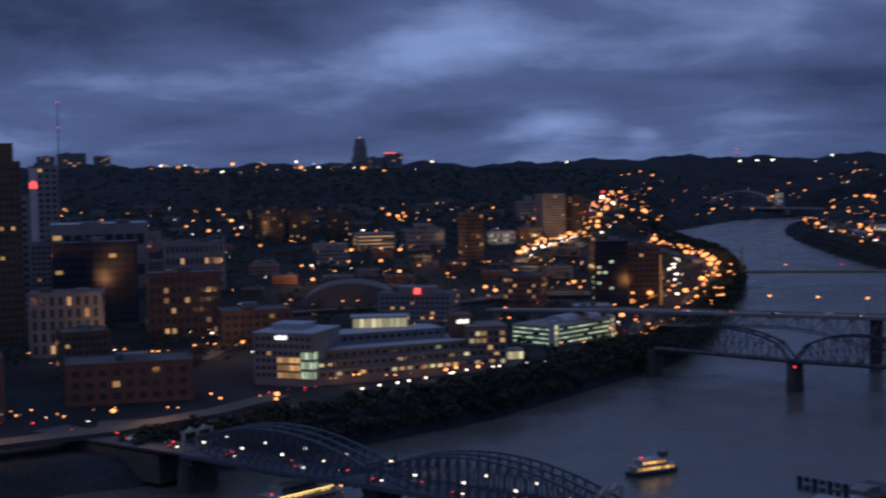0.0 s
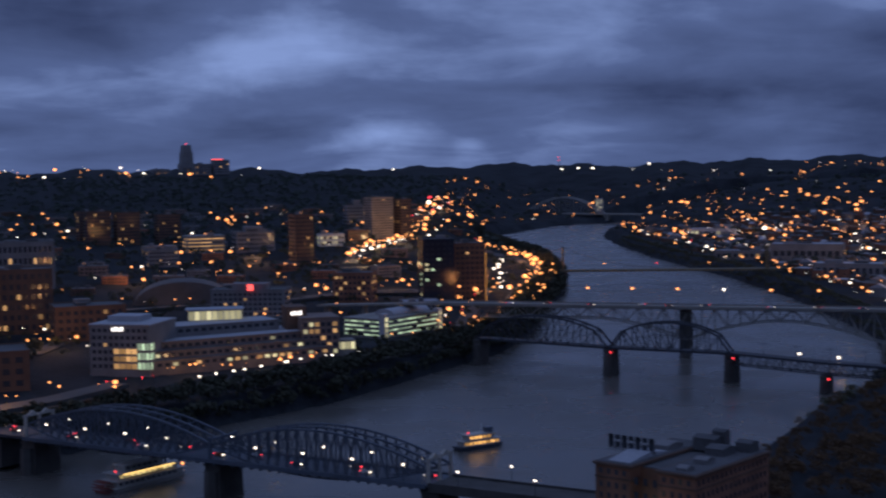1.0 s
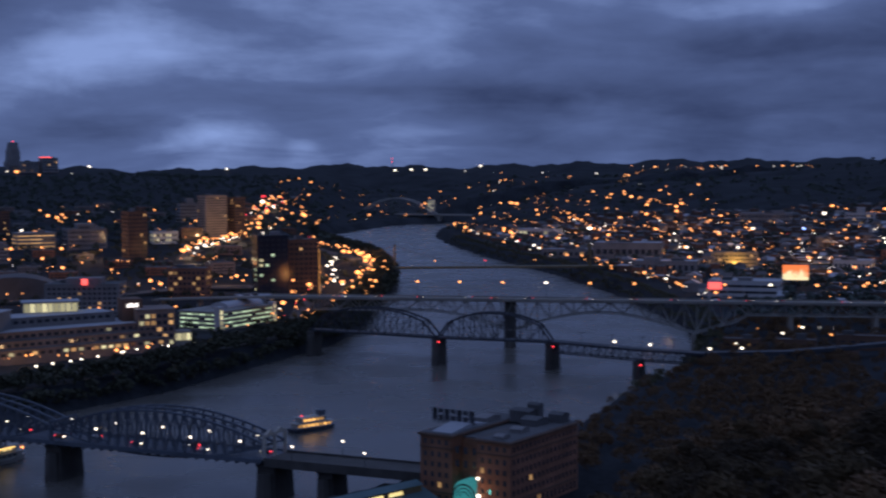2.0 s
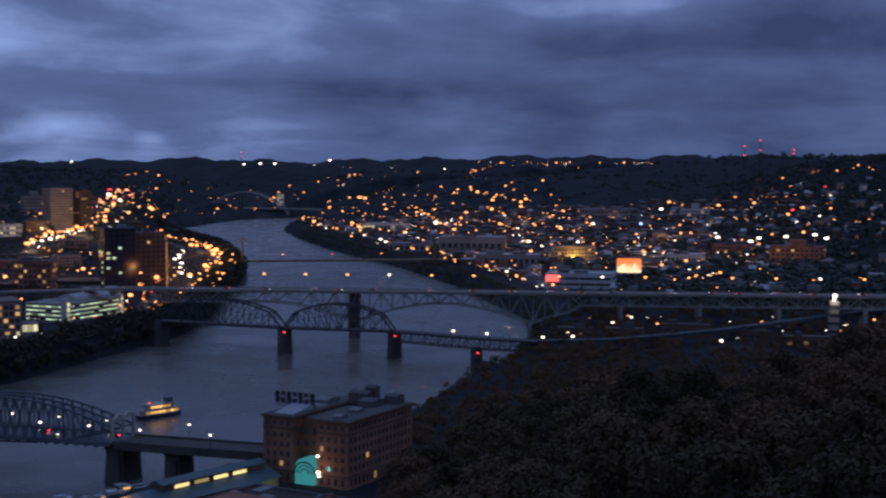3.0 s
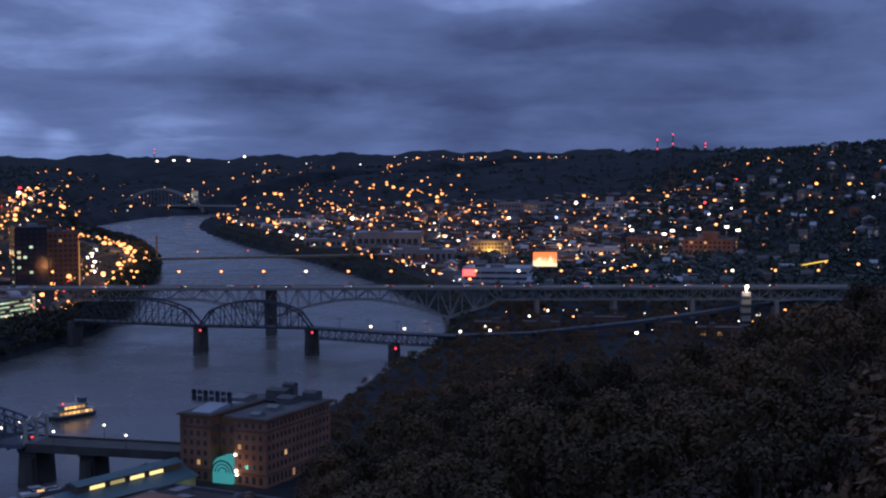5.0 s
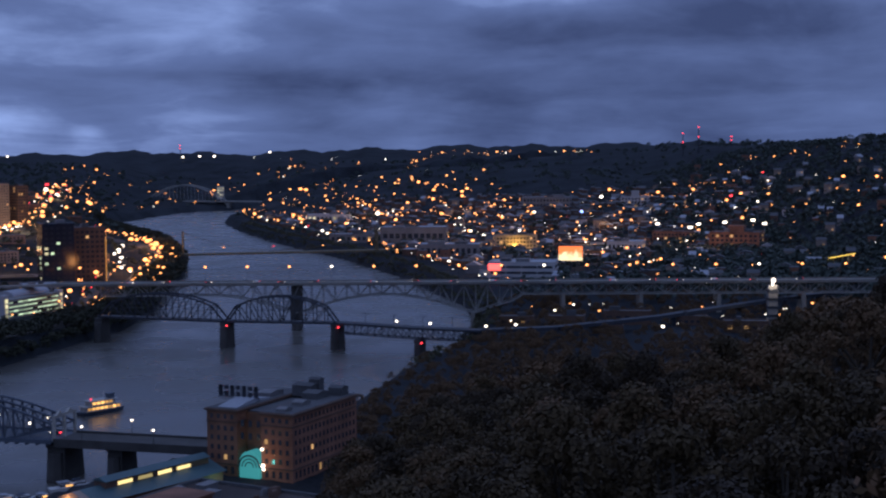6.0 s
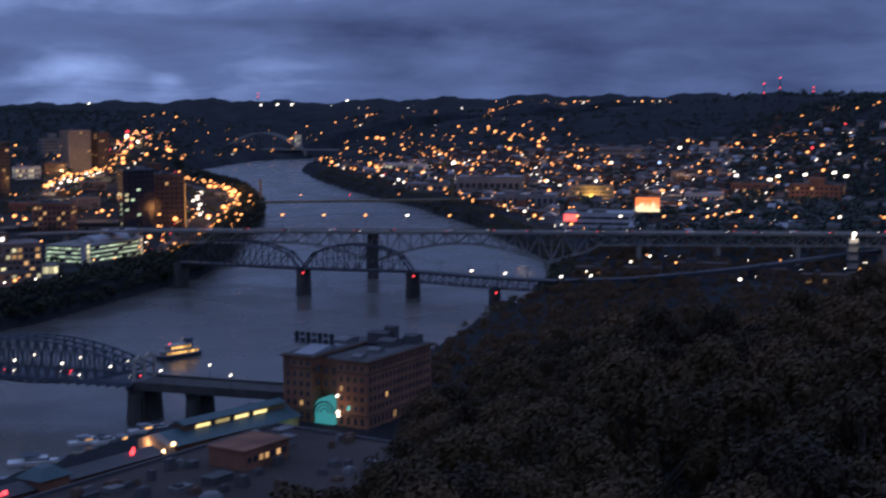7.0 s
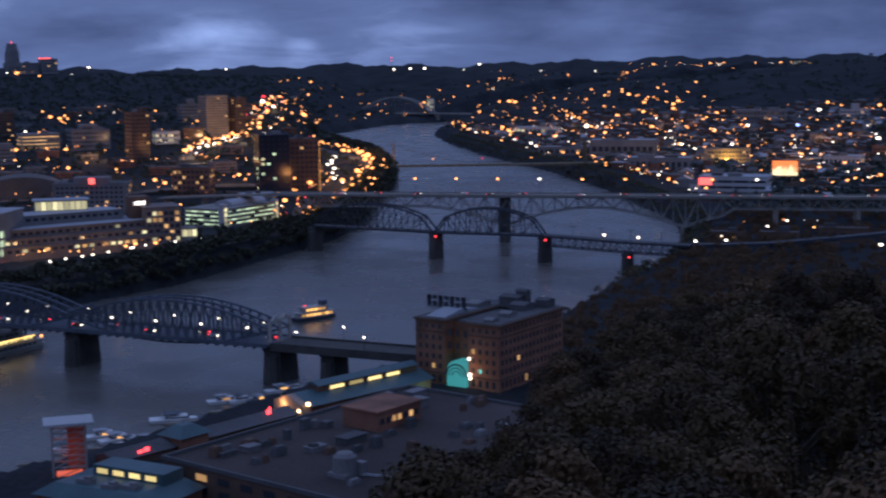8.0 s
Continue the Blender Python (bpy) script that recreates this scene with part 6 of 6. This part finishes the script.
car_kinds = [car_kind(HULL_DARK, "dark car with red tail lights glowing"), car_kind(HULL_WHITE, "pale car with red tail lights glowing"), car_kind(BRICK, "dull red car with lights on")]
first = set()
for i in range(34):
    k = i % 3
    if i < 16:
        q = Vector((-158, 591, 0)).lerp(Vector((-468, 680, 0)), (i + rnd.random() * 0.7) / 16)
        m = Matrix.Translation((q.x + SMITH_SIDE.x * (3 if i % 2 else -3), q.y + SMITH_SIDE.y * (3 if i % 2 else -3), SMITH_DECK + 0.35)) @ Matrix.Rotation(math.atan2(SMITH_ALONG.y, SMITH_ALONG.x) + (math.pi if i % 2 else 0), 4, "Z")
    else:
        x = -250 + (i - 16 + rnd.random() * 0.6) * 31
        m = Matrix.Translation((x, 1104 - 0.045 * (x + 250) + (3 if i % 2 else -3), 36.02)) @ Matrix.Rotation(math.pi if i % 2 else 0, 4, "Z")
    if k in first:
        copy_thing(car_kinds[k], m)
    else:
        car_kinds[k].matrix_basis = m
        first.add(k)


# ---- trees ----
def foliage(name, dark, light):
    m = bpy.data.materials.new(name)
    m.use_nodes = True
    nt = m.node_tree
    N, L = nt.nodes.new, nt.links.new
    b = nt.nodes["Principled BSDF"]
    b.inputs["Roughness"].default_value = 0.75
    b.inputs["Specular IOR Level"].default_value = 0.25
    geo, info, add, ramp = N("ShaderNodeNewGeometry"), N("ShaderNodeObjectInfo"), N("ShaderNodeMath"), N("ShaderNodeValToRGB")
    add.operation = "MULTIPLY_ADD"
    L(geo.outputs["Random Per Island"], add.inputs[0])
    add.inputs[1].default_value = 0.25
    half = N("ShaderNodeMath")
    half.operation = "MULTIPLY"
    half.inputs[1].default_value = 0.65
    L(info.outputs["Random"], half.inputs[0]), L(half.outputs[0], add.inputs[2])
    ramp.color_ramp.elements[0].color, ramp.color_ramp.elements[1].color = (*dark, 1), (*light, 1)
    mid = ramp.color_ramp.elements.new(0.55)
    mid.color = (*[(a + c) / 2 * k for a, c, k in zip(dark, light, (0.8, 1.0, 0.8))], 1)
    L(add.outputs[0], ramp.inputs[0]), L(ramp.outputs[0], b.inputs["Base Color"])
    return m


LEAVES = foliage("autumn_dusk_leaves", (0.018, 0.011, 0.007), (0.135, 0.068, 0.033))
LEAVES_FAR = foliage("bank_leaves", (0.028, 0.028, 0.019), (0.090, 0.078, 0.050))
# far leaves carry a blue-grey cast, standing in for haze
LEAVES_RIDGE_HAZED = foliage("hazed_ridge_leaves", (0.036, 0.038, 0.040), (0.085, 0.088, 0.090))
BARK = surface("bark", (0.06, 0.05, 0.04), 0.95)


def crown(seed, n, radius, height, leaf):
    """Leaf sprays on uneven lobes, with gaps between them."""
    r = np.random.default_rng(seed)
    lobes = []
    for i in range(26):
        a, e = r.uniform(0, 6.28), r.uniform(-0.3, 1.45)
        q = math.cos(e) * radius * r.uniform(0.6, 0.95)
        lobes.append((q * math.cos(a), q * math.sin(a), height * (0.6 + 0.34 * math.sin(e)), radius * r.uniform(0.16, 0.36)))
    g = Geo()
    for i in range(n):
        lx, ly, lz, lr = lobes[int(r.integers(len(lobes)))]
        d = Vector(r.normal(size=3)).normalized()
        if d.z < -0.5:
            d.z = -d.z
        c = Vector((lx, ly, lz)) + d * lr * r.uniform(0.7, 1.12)
        nrm = (d + Vector(r.normal(size=3)) * 0.36).normalized()
        u = nrm.cross(Vector((r.normal(), r.normal(), r.normal()))).normalized()
        v = nrm.cross(u)
        s = leaf * r.uniform(0.55, 1.3)
        k = s * r.uniform(0.4, 0.7)
        g.add([c - u * s, c - v * k + nrm * 0.12 * s, c + u * s, c + v * k - nrm * 0.1 * s], [(0, 1, 2), (0, 2, 3)])
    return g


def trunk(height, radius):
    g = Geo().tube(0, 0, -2, height * 0.55, 0.32, 0.18, 7)
    for i in range(5):
        a = i * 1.256 + 0.4
        g.beam((0, 0, height * (0.3 + 0.05 * i)), (math.cos(a) * radius * 0.6, math.sin(a) * radius * 0.6, height * (0.6 + 0.04 * i)), 0.2)
    g.beam((0, 0, height * 0.5), (0.3, 0.2, height * 0.85), 0.2)
    return g


CROWNS = []
for i in range(6):
    h, rr = 10.5 + (i % 3) * 2.0, 4.6 + (i % 2) * 1.6
    CROWNS.append((crown(10 + i, 2500, rr, h, 0.27).mesh("crown", LEAVES), trunk(h, rr).mesh("trunk", BARK)))
slope = []
for i in range(55):
    r = 70 * (1.038 ** i)
    step = 10.4 / r
    a = radians(-17) + rnd.random() * step
    while a < radians(26):
        slope.append((r * math.sin(a) + rnd.uniform(-2, 2), r * math.cos(a) + rnd.uniform(-2, 2)))
        a += step * rnd.uniform(0.85, 1.2)
X, Y = np.array([p[0] for p in slope]), np.array([p[1] for p in slope])
Z = ground_z(X, Y)
D = river_distance(X, Y)
slope = [(x, y, z) for x, y, z, d in zip(X, Y, Z, D) if z > 14 and d > 6]
rest = []
count = 0
for x, y, z in slope:
    r, a = math.hypot(x, y), math.degrees(math.atan2(x, y))
    k = rnd.randrange(6)
    s = rnd.uniform(0.66, 1.28)
    if count < 300 and r < 300 and -10 < a < 19:
        count += 1
        s = min(s, 0.95) if -7 < a < 4 else s
        t = thing("tree", "dark leafy autumn tree on the steep wooded slope", "tree", x, y, z - 0.3, rnd.uniform(0, 6.28), "slope trees")
        t.scale = (s, s, min(s * rnd.uniform(0.85, 1.3), 0.95 if -7 < a < 4 else 1.3))
        part("crown", CROWNS[k][0], None, t)
        part("trunk", CROWNS[k][1], None, t)
    else:
        rest.append((x, y, z, min(s, 0.95) if -7 < a < 4 else s))


for x, y in scatter(300, 1.5, 17, 560, 930) + scatter(420, -4.6, 15, 330, 900):
    if math.hypot(x + 61, y - 557) > 44 and (x > -30 or y > 600) and gz(x, y) < 30:
        rest.append((x, y, gz(x, y) - 0.5, rnd.uniform(0.5, 0.9)))


bank = random.Random(5)
while len(rest) < 2400:
    x, y = bank.uniform(-95, 330), bank.uniform(590, 1180)
    d = float(river_distance(np.array([x]), np.array([y]))[0])
    if d < 12 or math.hypot(x + 14, y - 912) < 36 or (d > 70 and bank.random() < 0.45) or math.hypot(x + 61, y - 557) < 46 or (y > 1085 and abs(y - 1092) < 14):
        continue
    rest.append((x, y, gz(x, y) - 0.5, bank.uniform(0.3, 0.55) if d < 40 else bank.uniform(0.45, 0.85)))


def woods(name, label, spots, material, n, leaf, radius, height):
    """Many trees joined: leaf sprays turned and scaled from a few patterns."""
    base = [crown(40 + i, n, radius, height, leaf) for i in range(4)]
    arrays = [(np.array(b.v), np.array(b.f)) for b in base]
    vs, fs, off = [], [], 0
    for x, y, z, s in spots:
        v, f = arrays[rnd.randrange(4)]
        t = rnd.uniform(0, 6.28)
        c, q = math.cos(t), math.sin(t)
        w = np.stack([(v[:, 0] * c - v[:, 1] * q) * s + x, (v[:, 0] * q + v[:, 1] * c) * s + y, v[:, 2] * s + z], 1)
        vs.append(w)
        fs.append(f + off)
        off += len(v)
    me = bpy.data.meshes.new(name)
    me.from_pydata(np.concatenate(vs).tolist(), [], np.concatenate(fs).tolist())
    me.materials.append(material)
    return tagged(new(name, me), label, "trees", "", "stuff")


city = [(x, y, gz(x, y) - 0.5, rnd.uniform(0.5, 0.9)) for x, y in scatter(1500, -39, -13, 1020, 2900)]
woods("slope_woods", "dense dark autumn woods on the steep slope", rest, LEAVES, 420, 0.52, 5.0, 12.0)


def bank_spots(line, rows, gap, inland, s0, s1):
    out = []
    for a, b in zip(line[:-1], line[1:]):
        ln = math.hypot(b[0] - a[0], b[1] - a[1])
        nx, ny = -(b[1] - a[1]) / ln, (b[0] - a[0]) / ln
        for i in range(int(ln / gap)):
            for k in range(rows):
                t = (i + rnd.random()) * gap / ln
                q = inland + k * 7 + rnd.uniform(-2, 2)
                x, y = a[0] + (b[0] - a[0]) * t + nx * q, a[1] + (b[1] - a[1]) * t + ny * q
                out.append((x, y, max(gz(x, y), 1.0) - 0.5, rnd.uniform(s0, s1)))
    return out


north_line = NORTH_BANK[3:15]
south_line = SOUTH_BANK[5:14]
woods("north_bank_trees", "dark strip of trees along the north bank", bank_spots(north_line, 4, 6, 3, 0.65, 1.15), LEAVES_FAR, 130, 1.15, 5.2, 10.5)
woods("south_bank_trees", "dark strip of trees along the south bank", [q for q in bank_spots(south_line, 3, 9, 4, 0.35, 0.65) if math.hypot(q[0] + 14, q[1] - 912) > 36], LEAVES_FAR, 90, 1.3, 5.0, 10.0)
woods("city_trees", "dark trees between the downtown blocks", city, LEAVES_FAR, 70, 1.3, 5.2, 10.5)
far = []
for x, y in scatter(2600, -38, 22, 1500, 4000, 0.8) + scatter(900, -30, -13, 2100, 4000) + scatter(2600, 9, 22, 1250, 3100) + scatter(500, 3, 20, 1150, 1700):
    far.append((x, y, gz(x, y) - 1.0, rnd.uniform(0.6, 1.15)))
woods("far_woods", "dark woods on the far hillsides, tinted blue for haze", far, LEAVES_RIDGE_HAZED, 34, 2.6, 7.0, 11.0)


# parked cars below the old station
def parked_kind():
    c = thing("parked_car", "dark car parked in the station lot", "car", -60, 508, gz(-60, 508), 0.4, "parked cars")
    part("body", Geo().box(0, 0, 0.35, 4.5, 1.8, 0.75, 0, 0.95).box(-0.2, 0, 1.1, 2.5, 1.6, 0.6, 0, 0.75), STEEL_GREY, c)
    for x in (-1.4, 1.4):
        for y in (-0.85, 0.85):
            part("wheel", Geo().box(x, y, 0, 0.66, 0.25, 0.66, 0, 0.9), HULL_DARK, c)
    return c


pk = parked_kind()
for i in range(16):
    x, y = -72 + (i % 8) * 5.2 + (i // 8) * 4, 512 - (i % 8) * 2.6 - (i // 8) * 11
    copy_thing(pk, Matrix.Translation((x, y, gz(x, y))) @ Matrix.Rotation(1.1, 4, "Z"))
